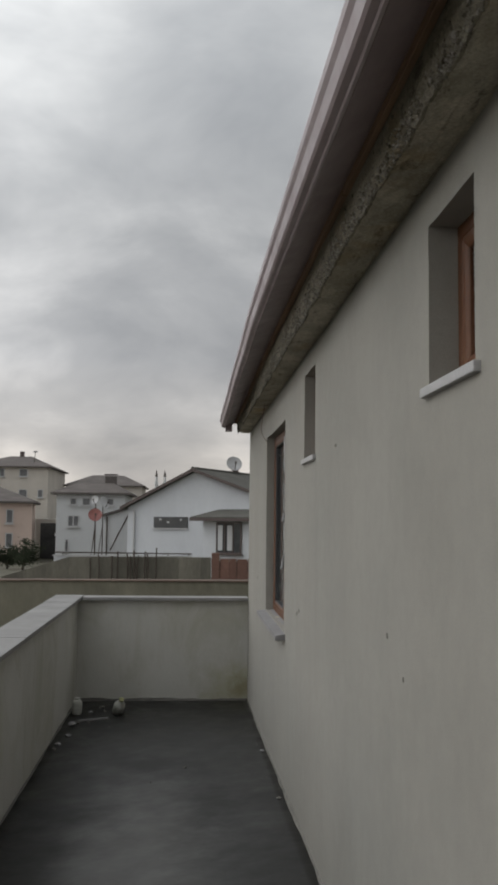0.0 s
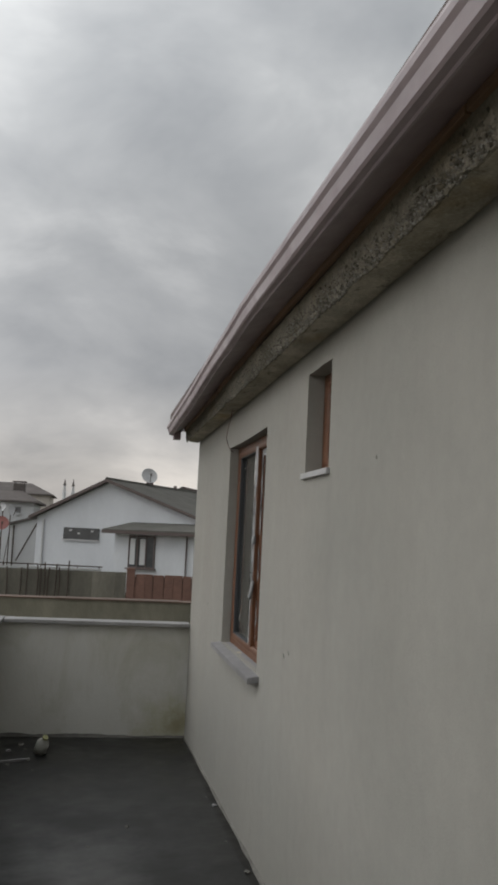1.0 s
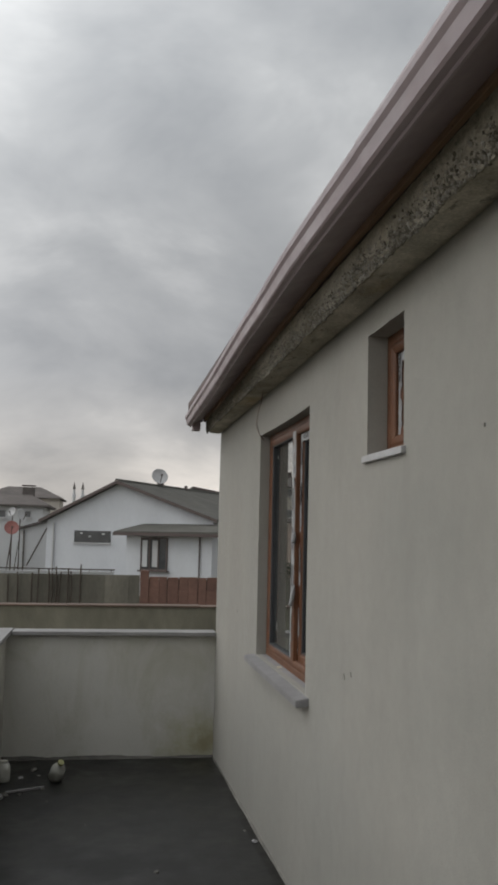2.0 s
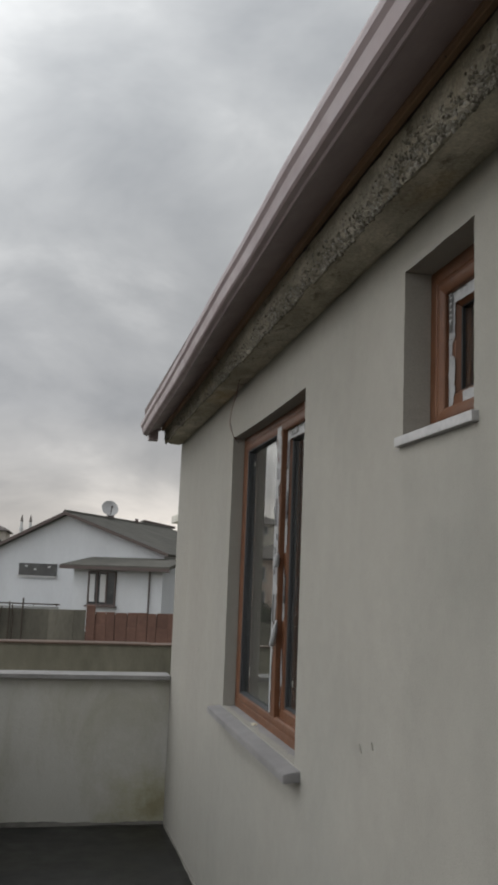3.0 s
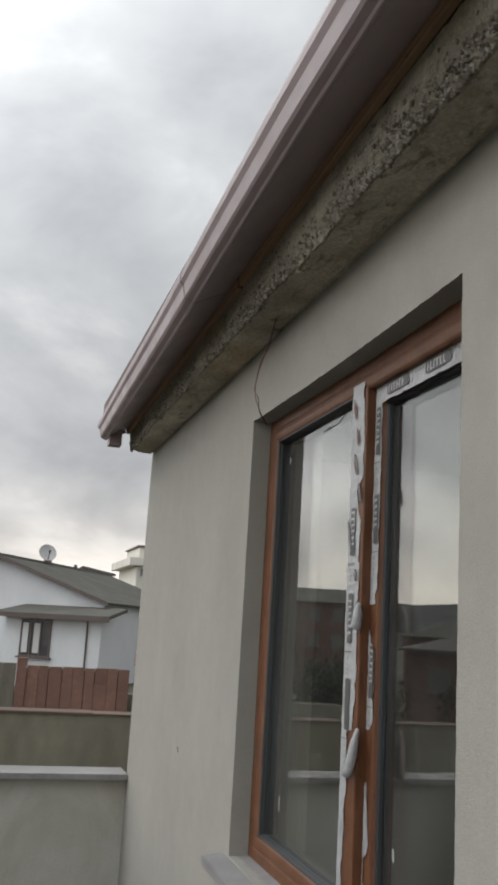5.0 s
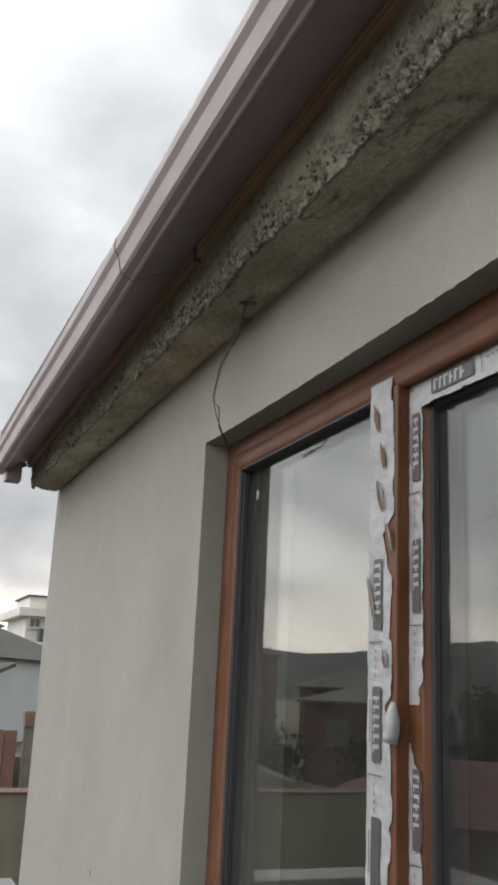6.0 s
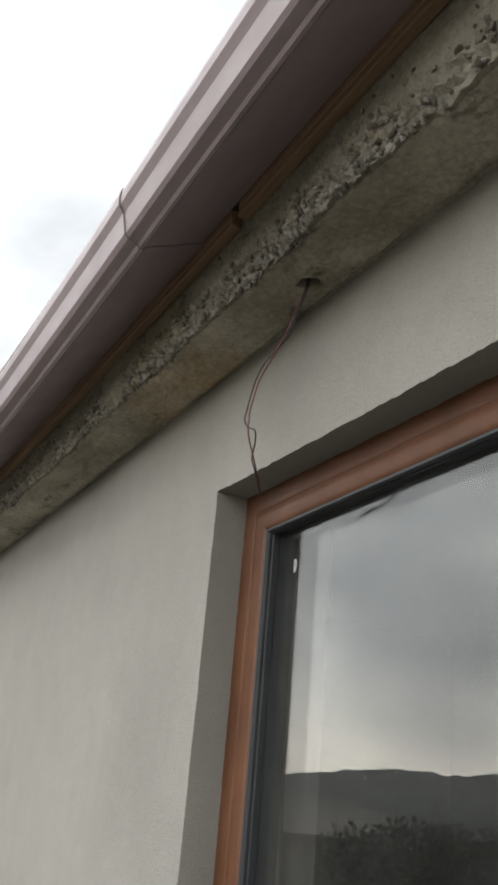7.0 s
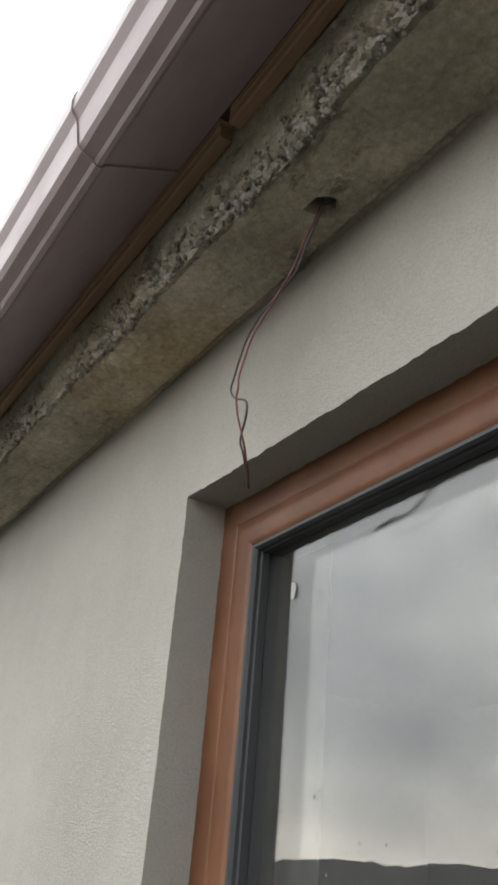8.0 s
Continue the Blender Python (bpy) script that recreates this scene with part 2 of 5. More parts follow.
def glass_material():
    m = bpy.data.materials.new("window_glass")
    m.use_nodes = True
    nt = m.node_tree
    nt.nodes.clear()
    out = nt.nodes.new("ShaderNodeOutputMaterial")
    gls = nt.nodes.new("ShaderNodeBsdfGlass")
    gls.inputs["IOR"].default_value, gls.inputs["Roughness"].default_value = 1.53, 0.0
    gls.inputs["Color"].default_value = (0.95, 0.955, 0.945, 1)
    grime = nt.nodes.new("ShaderNodeBsdfDiffuse")
    grime.inputs[0].default_value = (0.45, 0.45, 0.43, 1)
    mix = nt.nodes.new("ShaderNodeMixShader")
    f = ramp(nt, tex(nt, 4.0, 6, 0.7), [(0.35, 0.003), (0.75, 0.020)])
    drop = ramp(nt, cells(nt, 33), [(0.0, 0.5), (0.06, 0.4), (0.075, 0.0)])
    keep = ramp(nt, tex(nt, 7.0, 3), [(0.66, 0.0), (0.70, 1.0)])
    nt.links.new(blend(nt, f, blend(nt, drop, keep, 1.0, "MULTIPLY"), 1.0, "ADD"), mix.inputs[0])
    nt.links.new(gls.outputs[0], mix.inputs[1])
    nt.links.new(grime.outputs[0], mix.inputs[2])
    nt.links.new(mix.outputs[0], out.inputs[0])
    return m


STUCCO, PARAPET, RAW, SCREED = stucco_material(), parapet_material(), concrete_rough_material("soffit_tone_concrete", 1.24), floor_material()
# RAW, RAWFACE: one concrete, soffit colour lifted for missing bounce light, face darkened.
RAWFACE = concrete_rough_material("face_tone_concrete", 0.68)
OAK, PVC, GLASS = wood_frame_material(), gutter_material(), glass_material()
MARBLE = mottled("grey_white_marble", (0.250, 0.244, 0.246), (0.180, 0.175, 0.177), 5, 60, 0.6, 0.1, 0.001)
PALESILL = mottled("pale_marble", (0.44, 0.435, 0.435), (0.35, 0.345, 0.345), 5, 60, 0.5, 0.1, 0.001)
COPING = mottled("coping_stone", (0.265, 0.258, 0.252), (0.18, 0.175, 0.168), 3, 50, 0.6, 0.2, 0.002)
BATTEN = mottled("pine_batten", (0.300, 0.182, 0.106), (0.180, 0.108, 0.064), 4, 50, 0.7, 0.3, 0.002, stretch=(6, 0.6, 6))
RUBBER = plain("black_gasket", (0.018, 0.018, 0.018), 0.6)
SLATE = plain("slate_grey_gasket", (0.030, 0.033, 0.036), 0.55)
FILM = mottled("white_film", (0.39, 0.395, 0.40), (0.28, 0.283, 0.288), 12, 60, 0.45, 0.5, 0.002)
PRINT = plain("grey_print", (0.07, 0.068, 0.066), 0.5)
SHEET = mottled("roof_sheet", (0.10, 0.06, 0.05), (0.07, 0.045, 0.04), 3, 30, 0.6, 0.1)
# Near-black plaster puts the dimness of the unlit rooms into the colour.
DARKROOM = mottled("dim_room_plaster", (0.075, 0.071, 0.067), (0.05, 0.047, 0.045), 2, 40, 0.9, 0.2)
MORTAR = mottled("cement_mortar", (0.135, 0.128, 0.115), (0.07, 0.067, 0.06), 8, 60, 0.95, 0.7, 0.005)
PALEMORTAR = mottled("pale_cement_mortar", (0.20, 0.19, 0.17), (0.10, 0.095, 0.085), 8, 60, 0.95, 0.7, 0.005)
SOIL = mottled("grass_and_earth", (0.130, 0.121, 0.085), (0.082, 0.078, 0.056), 0.6, 14, 0.95, 0.6, 0.03)
MOSSY = mottled("mossy_concrete", (0.235, 0.222, 0.170), (0.140, 0.132, 0.098), 1.1, 9, 0.95, 0.5, 0.02, stretch=(1, 1, 0.5))
COPINGBROWN = mottled("brown_coping", (0.150, 0.100, 0.076), (0.098, 0.070, 0.054), 2.0, 14, 0.95, 0.4, 0.006)
GREYPANEL = mottled("weathered_concrete_panel", (0.185, 0.174, 0.142), (0.115, 0.108, 0.088), 1.5, 14, 0.95, 0.4, 0.01, stretch=(1, 1, 0.4), vary=0.18)
REDPANEL = mottled("red_painted_panel", (0.205, 0.112, 0.085), (0.140, 0.078, 0.060), 1.5, 14, 0.85, 0.3, 0.01, vary=0.15)
WHITEWALL = mottled("blue_white_paint", (0.60, 0.618, 0.64), (0.54, 0.556, 0.578), 0.7, 12, 0.9, 0.05, 0.004, stretch=(1, 1, 0.5), grain=0.12)
GREYWALL = mottled("grey_paint", (0.60, 0.61, 0.615), (0.53, 0.54, 0.545), 0.6, 12, 0.9, 0.05, 0.004, stretch=(1, 1, 0.5), grain=0.12)
PINKWALL = mottled("salmon_paint", (0.62, 0.50, 0.43), (0.53, 0.42, 0.36), 0.6, 12, 0.9, 0.05, 0.004, grain=0.12)
BEIGEWALL = mottled("beige_paint", (0.58, 0.54, 0.485), (0.50, 0.463, 0.415), 0.5, 10, 0.9, 0.05, 0.004, grain=0.12)
CREAMWALL = mottled("cream_paint", (0.66, 0.64, 0.58), (0.58, 0.56, 0.50), 0.5, 10, 0.9, 0.05, 0.004, grain=0.12)
TILE = mottled("dark_roof_tile", (0.128, 0.124, 0.110), (0.090, 0.088, 0.078), 0.9, 8, 0.9, 0.4, 0.03, spec=0.2)
TILE2 = mottled("brown_roof_tile", (0.160, 0.143, 0.134), (0.112, 0.100, 0.094), 0.9, 8, 0.92, 0.4, 0.03, spec=0.15)
REDROOF = mottled("red_roof_tile", (0.125, 0.040, 0.035), (0.080, 0.028, 0.025), 0.8, 8, 0.8, 0.4, 0.03)
DARKPANE = mottled("far_window_pane", (0.075, 0.078, 0.08), (0.045, 0.048, 0.05), 1.0, 5, 0.2, 0.0)
# Paler pane tone puts the haze of distance into the colour.
FARPANE = mottled("hazed_pane", (0.17, 0.17, 0.175), (0.11, 0.112, 0.116), 1.0, 5, 0.35, 0.0)
TRIMWHITE = plain("white_trim", (0.48, 0.48, 0.48), 0.6)
TRIMBROWN = plain("brown_trim", (0.100, 0.077, 0.071), 0.7)
STEEL = mottled("rusty_steel", (0.09, 0.07, 0.055), (0.05, 0.038, 0.03), 5, 40, 0.8, 0.2, 0.002)
DISHGREY = mottled("dish_enamel", (0.50, 0.50, 0.50), (0.40, 0.40, 0.40), 3, 30, 0.5, 0.0)
DISHRED = mottled("faded_red_enamel", (0.36, 0.15, 0.13), (0.27, 0.11, 0.10), 3, 30, 0.6, 0.0)
LEAF = mottled("dark_leaf", (0.062, 0.072, 0.046), (0.036, 0.044, 0.030), 3, 20, 0.95, 0.0, spec=0.1, vary=0.2)
BARK = mottled("bark", (0.09, 0.07, 0.05), (0.05, 0.04, 0.03), 5, 30, 0.95, 0.5, 0.01)
HILL = mottled("far_hill", (0.050, 0.052, 0.050), (0.036, 0.038, 0.037), 0.02, 0.2, 1.0, 0.0)
BRICKISH = mottled("dull_brick", (0.17, 0.095, 0.080), (0.11, 0.065, 0.055), 1.2, 10, 0.9, 0.3, 0.01)
WOODS = mottled("far_woods", (0.045, 0.050, 0.040), (0.022, 0.026, 0.022), 0.05, 0.5, 1.0, 0.0)
# Town walls darkened in colour to stand for their dim image in the panes.
TOWNWALL = mottled("dimmed_brown_render", (0.22, 0.185, 0.165), (0.15, 0.125, 0.112), 0.6, 10, 0.9, 0.2, 0.01)
PLASTIC = plain("cloudy_plastic", (0.46, 0.46, 0.42), 0.35)
CAPGREEN = plain("yellow_green_cap", (0.24, 0.24, 0.10), 0.5)
WIRERED = plain("red_wire", (0.16, 0.055, 0.052), 0.5)
WIREBLACK = plain("black_wire", (0.045, 0.04, 0.05), 0.5)
CHIP = plain("cream_plaster_chip", (0.46, 0.41, 0.32), 0.9)
STICKER = plain("torn_sticker", (0.32, 0.32, 0.30), 0.7)
DIRT = plain("grey_dirt", (0.27, 0.26, 0.235), 0.95)


# ---- mesh helpers ----
def where(ob):
    p = Vector((0, 0, 0))
    while ob is not None:
        p, ob = p + ob.location, ob.parent
    return p


def shape(name, bm, mat, smooth=False):
    me = bpy.data.meshes.new(name)
    bmesh.ops.recalc_face_normals(bm, faces=bm.faces)
    bm.to_mesh(me)
    bm.free()
    me.materials.append(mat)
    if smooth:
        for f in me.polygons:
            f.use_smooth = True
    return me


def part(name, bm, mat, parent=None, label="", smooth=False):
    """Links a bmesh, drawn in the world's metres, as one mesh object; under a parent it moves with it."""
    if parent is not None:
        bmesh.ops.translate(bm, verts=bm.verts, vec=-where(parent))
    ob = new(name, shape(name, bm, mat, smooth))
    ob.parent = parent
    return tagged(ob, label)


def thing(name, at, label, category, group="", kind=""):
    ob = new(name)
    ob.location = at
    return tagged(ob, label, category, group, kind)


def setting(name, bm, mat, label, category, smooth=False):
    return tagged(part(name, bm, mat, smooth=smooth), label, category, kind="structure")


def creased(ob, degrees):
    """Smooth shading with hard edges where faces meet at more than that angle."""
    for f in ob.data.polygons:
        f.use_smooth = True
    ob.data.set_sharp_from_angle(angle=radians(degrees))
    return ob


def box(x0, y0, z0, x1, y1, z1, bevel=0.0, bm=None):
    b = bmesh.new()
    bmesh.ops.create_cube(b, size=1.0)
    for v in b.verts:
        v.co = Vector((x0 + (v.co.x + 0.5) * (x1 - x0), y0 + (v.co.y + 0.5) * (y1 - y0), z0 + (v.co.z + 0.5) * (z1 - z0)))
    if bevel:
        bmesh.ops.bevel(b, geom=b.edges[:], offset=bevel, segments=2, affect="EDGES", profile=0.6)
    if bm is None:
        return b
    me = bpy.data.meshes.new("tmp")
    b.to_mesh(me)
    b.free()
    bm.from_mesh(me)
    bpy.data.meshes.remove(me)
    return bm


def turned(bm, m):
    bmesh.ops.transform(bm, matrix=m, verts=bm.verts)
    return bm


def solid(poly, lift):
    """A flat polygon pushed along a vector into a solid."""
    bm = bmesh.new()
    a = [bm.verts.new(p) for p in poly]
    b = [bm.verts.new(Vector(p) + Vector(lift)) for p in poly]
    bm.faces.new(a)
    bm.faces.new(b[::-1])
    n = len(a)
    for i in range(n):
        bm.faces.new((a[i], a[(i + 1) % n], b[(i + 1) % n], b[i]))
    return bm


def tube(path, radius, sides=6):
    """A round bar along a list of points; radius may be a list."""
    bm = bmesh.new()
    pts = [Vector(p) for p in path]
    rad = radius if isinstance(radius, (list, tuple)) else [radius] * len(pts)
    rings = []
    for i, p in enumerate(pts):
        d = (pts[min(i + 1, len(pts) - 1)] - pts[max(i - 1, 0)]).normalized()
        s = d.cross(Vector((0.31, 0.2, 0.93))).normalized()
        u = s.cross(d)
        rings.append([bm.verts.new(p + rad[i] * (math.cos(k * 2 * math.pi / sides) * s + math.sin(k * 2 * math.pi / sides) * u)) for k in range(sides)])
    for a, b in zip(rings, rings[1:]):
        for k in range(sides):
            bm.faces.new((a[k], a[(k + 1) % sides], b[(k + 1) % sides], b[k]))
    bm.faces.new(rings[0][::-1])
    bm.faces.new(rings[-1])
    return bm


def curved(points, steps=6):
    """A smooth line through points."""
    p = [Vector(q) for q in points]
    p = [p[0] * 2 - p[1]] + p + [p[-1] * 2 - p[-2]]
    out = []
    for i in range(1, len(p) - 2):
        for k in range(steps):
            t = k / steps
            out.append(0.5 * ((2 * p[i]) + (p[i + 1] - p[i - 1]) * t + (2 * p[i - 1] - 5 * p[i] + 4 * p[i + 1] - p[i + 2]) * t * t
                              + (3 * p[i] - p[i - 1] - 3 * p[i + 1] + p[i + 2]) * t ** 3))
    return out + [p[-2]]


def lathe(profile, at, sides=16):
    """A body of revolution about z from (radius, height) pairs."""
    bm = bmesh.new()
    rings = [[bm.verts.new((at[0] + r * math.cos(k * 2 * math.pi / sides), at[1] + r * math.sin(k * 2 * math.pi / sides), at[2] + h)) for k in range(sides)] for r, h in profile]
    for a, b in zip(rings, rings[1:]):
        for k in range(sides):
            bm.faces.new((a[k], a[(k + 1) % sides], b[(k + 1) % sides], b[k]))
    bm.faces.new(rings[0][::-1])
    bm.faces.new(rings[-1])
    return bm


def ring(profile, y0, y1, z0, z1, x):
    """A mitred rectangular window frame: profile of (inset, depth) pairs, facing -x."""
    bm = bmesh.new()
    rows = []
    for d, h in profile:
        rows.append([bm.verts.new(q) for q in ((x + h, y0 + d, z0 + d), (x + h, y1 - d, z0 + d), (x + h, y1 - d, z1 - d), (x + h, y0 + d, z1 - d))])
    n = len(rows)
    for i in range(n):
        a, b = rows[i], rows[(i + 1) % n]
        for k in range(4):
            bm.faces.new((a[k], a[(k + 1) % 4], b[(k + 1) % 4], b[k]))
    return bm


def fbm(p, scale, octaves=3):
    s, a, v = 0.0, 1.0, Vector(p) * scale
    for _ in range(octaves):
        s += a * noise.noise(v)
        v, a = v * 2.03, a * 0.5
    return s


# ---- the house: wall with window openings ----
WX, WEND, SLAB = 0.70, 9.60, 2.545
BACK = -3.0
OPENINGS = [(6.320, 7.657, 1.040, 2.328), (4.988, 5.385, 2.016, 2.447), (2.590, 2.955, 2.040, 2.445)]


def steps(lo, hi, cuts, size, fine=()):
    marks = sorted({lo, hi, *cuts, *fine[:2]})
    out = []
    for a, b in zip(marks, marks[1:]):
        k = fine[2] if fine and a >= fine[0] - 1e-6 and b <= fine[1] + 1e-6 else size
        n = max(1, round((b - a) / k))
        out += [a + (b - a) * i / n for i in range(n)]
    return out + [hi]


def pierced_wall(x0, x1, ylo, yhi, zlo, zhi, holes, size):
    ys = steps(ylo, yhi, [v for h in holes for v in h[:2]], size, (6.25, 7.75, 0.0085))
    zs = steps(zlo, zhi, [v for h in holes for v in h[2:]], size, (1.04, 2.45, 0.0085))
    bm = bmesh.new()
    grid, rng = {}, random.Random(8)

    def vert(i, j, side):
        if (i, j, side) not in grid:
            q = Vector((x0, ys[i], zs[j]))
            w = Vector((0.002 * fbm(q, 0.9, 2), 0.0008 * noise.noise(q * 9 + Vector((5, 0, 0))) + rng.uniform(-0.0013, 0.0013), 0.0008 * noise.noise(q * 9 + Vector((0, 7, 0))) + rng.uniform(-0.0013, 0.0013)))
            if zs[j] > 2.3 and zs[j] < 2.35 and 6.3 < ys[i] < 7.7:          # the lintel hangs a little in its middle
                w.z -= 0.007 * max(0.0, math.sin(math.pi * (ys[i] - 6.320) / 1.337))
            if i in (0, len(ys) - 1) or j in (0, len(zs) - 1):
                w.y = w.z = 0
            grid[i, j, side] = bm.verts.new(q + w if side == 0 else Vector((x1, ys[i], zs[j])))
        return grid[i, j, side]

    def inside(i, j):
        if not (0 <= i < len(ys) - 1 and 0 <= j < len(zs) - 1):
            return True
        y, z = (ys[i] + ys[i + 1]) / 2, (zs[j] + zs[j + 1]) / 2
        return any(a < y < b and c < z < d for a, b, c, d in holes)

    for i in range(len(ys) - 1):
        for j in range(len(zs) - 1):
            if inside(i, j):
                continue
            bm.faces.new([vert(*q, 0) for q in ((i, j), (i, j + 1), (i + 1, j + 1), (i + 1, j))])
            bm.faces.new([vert(*q, 1) for q in ((i, j), (i + 1, j), (i + 1, j + 1), (i, j + 1))])
            for a, b, n in (((i, j), (i + 1, j), (i, j - 1)), ((i + 1, j), (i + 1, j + 1), (i + 1, j)), ((i + 1, j + 1), (i, j + 1), (i, j + 1)), ((i, j + 1), (i, j), (i - 1, j))):
                if inside(*n):
                    bm.faces.new((vert(*a, 0), vert(*b, 0), vert(*b, 1), vert(*a, 1)))
    return bm


creased(setting("wall_west", pierced_wall(WX, WX + 0.24, BACK, WEND, -0.20, SLAB + 0.012, OPENINGS, 0.045), STUCCO,
        "cream stucco house wall with three window openings", "wall"), 35)
setting("wall_north", box(WX + 0.24, WEND - 0.24, -2.5, 6.0, WEND, SLAB + 0.03), STUCCO, "cream stucco end wall of the house", "wall")
setting("wall_south", box(WX + 0.24, BACK, -2.5, 6.0, BACK + 0.24, SLAB + 0.03), STUCCO, "cream stucco end wall of the house", "wall")
setting("wall_east", box(5.76, BACK + 0.24, -2.5, 6.0, WEND - 0.24, SLAB + 0.03), STUCCO, "cream stucco rear wall of the house", "wall")
setting("wall_base", box(WX + 0.004, BACK, -2.5, WX + 0.24, WEND - 0.002, -0.2), STUCCO, "stucco wall of the lower storey", "wall")
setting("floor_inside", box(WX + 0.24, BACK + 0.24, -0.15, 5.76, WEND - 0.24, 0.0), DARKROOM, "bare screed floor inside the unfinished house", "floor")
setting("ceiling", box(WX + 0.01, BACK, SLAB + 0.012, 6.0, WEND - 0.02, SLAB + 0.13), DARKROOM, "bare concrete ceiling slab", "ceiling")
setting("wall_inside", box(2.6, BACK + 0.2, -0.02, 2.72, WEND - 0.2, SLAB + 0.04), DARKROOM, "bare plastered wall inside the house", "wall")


# Dark lining added over the inner stucco to keep the room dim.
setting("dark_lining_north", box(WX + 0.245, WEND - 0.28, 0.0, 2.61, WEND - 0.235, SLAB + 0.04), DARKROOM, "near-black lining added inside the end wall", "wall")


# rough edge of the slab that carries the eaves
def edge_sway(y):
    return 0.008 * noise.noise(Vector((y * 1.3, 0, 3))) + 0.009 * noise.noise(Vector((y * 5.0, 1, 3))) + 0.004 * noise.noise(Vector((y * 17.0, 1, 3)))


def slab_edge():
    bm = bmesh.new()
    ys = []
    y = BACK
    while y < WEND - 0.035:
        ys.append(y)
        y += 0.05 if y < 1.8 else 0.013 if y < 5.2 else 0.0085
    ys.append(WEND - 0.03)
    under, face = 17, 19
    rows = []
    for y in ys:
        row = []
        sway = edge_sway(y)
        for k in range(under + face):
            if k < under:
                s = k / (under - 1)
                q = Vector((WX + 0.012 - s * 0.135, y, SLAB))
                edge = max(0.0, 1 - (1 - s) * 0.135 / 0.022)
                nrm = Vector((0, 0, -1))
                soft = 0.006 * fbm((q.x * 1.0, y * 0.6, 2), 9, 3) + 0.002 * fbm(q, 60, 2)
                flake = noise.noise(Vector((q.x * 16, y * 7, 5)))
                soft -= 0.007 * max(0.0, min(1.0, (flake - 0.22) * 9))
                if s < 0.13:
                    soft = -0.007 - 0.004 * noise.noise(Vector((y * 9, 3, 3)))
                crumb = 0.35 * edge + 0.30 * max(0.0, 1 - ((y - 6.93) / 0.27) ** 2) * max(0.0, min(1.0, (0.75 - s) * 5)) \
                    + 0.40 * max(0.0, 1 - ((y - 7.80) / 0.24) ** 2) * max(0.0, min(1.0, (s - 0.30) * 4))
                step = 0.003 * (1 if noise.noise(Vector((y * 2.1, 9, 0))) > 0.1 else 0) * (1 if s > 0.5 else 0)
                soft += step
            else:
                s = (k - under + 1) / face
                q = Vector((WX - 0.123 - 0.010 * s, y, SLAB + s * 0.125))
                nrm = Vector((-1, 0, 0))
                soft = 0.003 * fbm(q, 10, 3) + 0.002 * fbm(q, 55, 2)
                belt = 0.50 + 0.25 * noise.noise(Vector((y * 2.3, 4, 4)))
                crumb = max(0.0, min(1.0, (belt - s) / 0.2)) * ((0.85 if 3.4 < y < 6.7 else 0.55) + 0.6 * noise.noise(Vector((y * 3.1, 2, 8)))) + 0.08
                q.x += sway * (1 - s)
            d = noise.voronoi(q * 78)[0]
            lump = (0.45 - d[0]) * 0.030 + 0.012 * noise.noise(q * 47) + 0.006 * noise.noise(q * 130)
            q = q + nrm * (soft + max(crumb, 0) * lump)
            if k < under:
                q.x += sway * max(0, (k / (under - 1)) * 2 - 1)
            hole = math.hypot(q.x - 0.652, q.y - 7.304)
            if k < under and hole < 0.014:
                q.z += 0.06 * min(1, (0.014 - hole) / 0.004)
            row.append(bm.verts.new(q))
        row.append(bm.verts.new((WX + 0.008, y, SLAB + 0.125)))
        rows.append(row)
    for a, b in zip(rows, rows[1:]):
        for k in range(len(a) - 1):
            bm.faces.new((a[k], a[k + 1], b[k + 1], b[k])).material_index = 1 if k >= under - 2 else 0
    bm.faces.new(rows[-1])
    bm.faces.new(rows[0][::-1])
    return bm


def gravel_material():
    m, nt, p = material("bared_gravel", 0.92, spec=0.25)
    g = nt.nodes.new("ShaderNodeNewGeometry")
    c = ramp(nt, g.outputs["Random Per Island"], [(0.0, (0.095, 0.085, 0.066)), (0.45, (0.168, 0.153, 0.124)), (0.8, (0.225, 0.212, 0.183)), (1.0, (0.31, 0.297, 0.265))])
    grain = tex(nt, 260, 3, 0.7)
    put(nt, p, blend(nt, c, ramp(nt, grain, [(0.3, 0.7), (0.7, 1.2)]), 0.7, "MULTIPLY"), None, bumped(nt, grain, 0.5, 0.002))
    return m


GRAVEL = gravel_material()


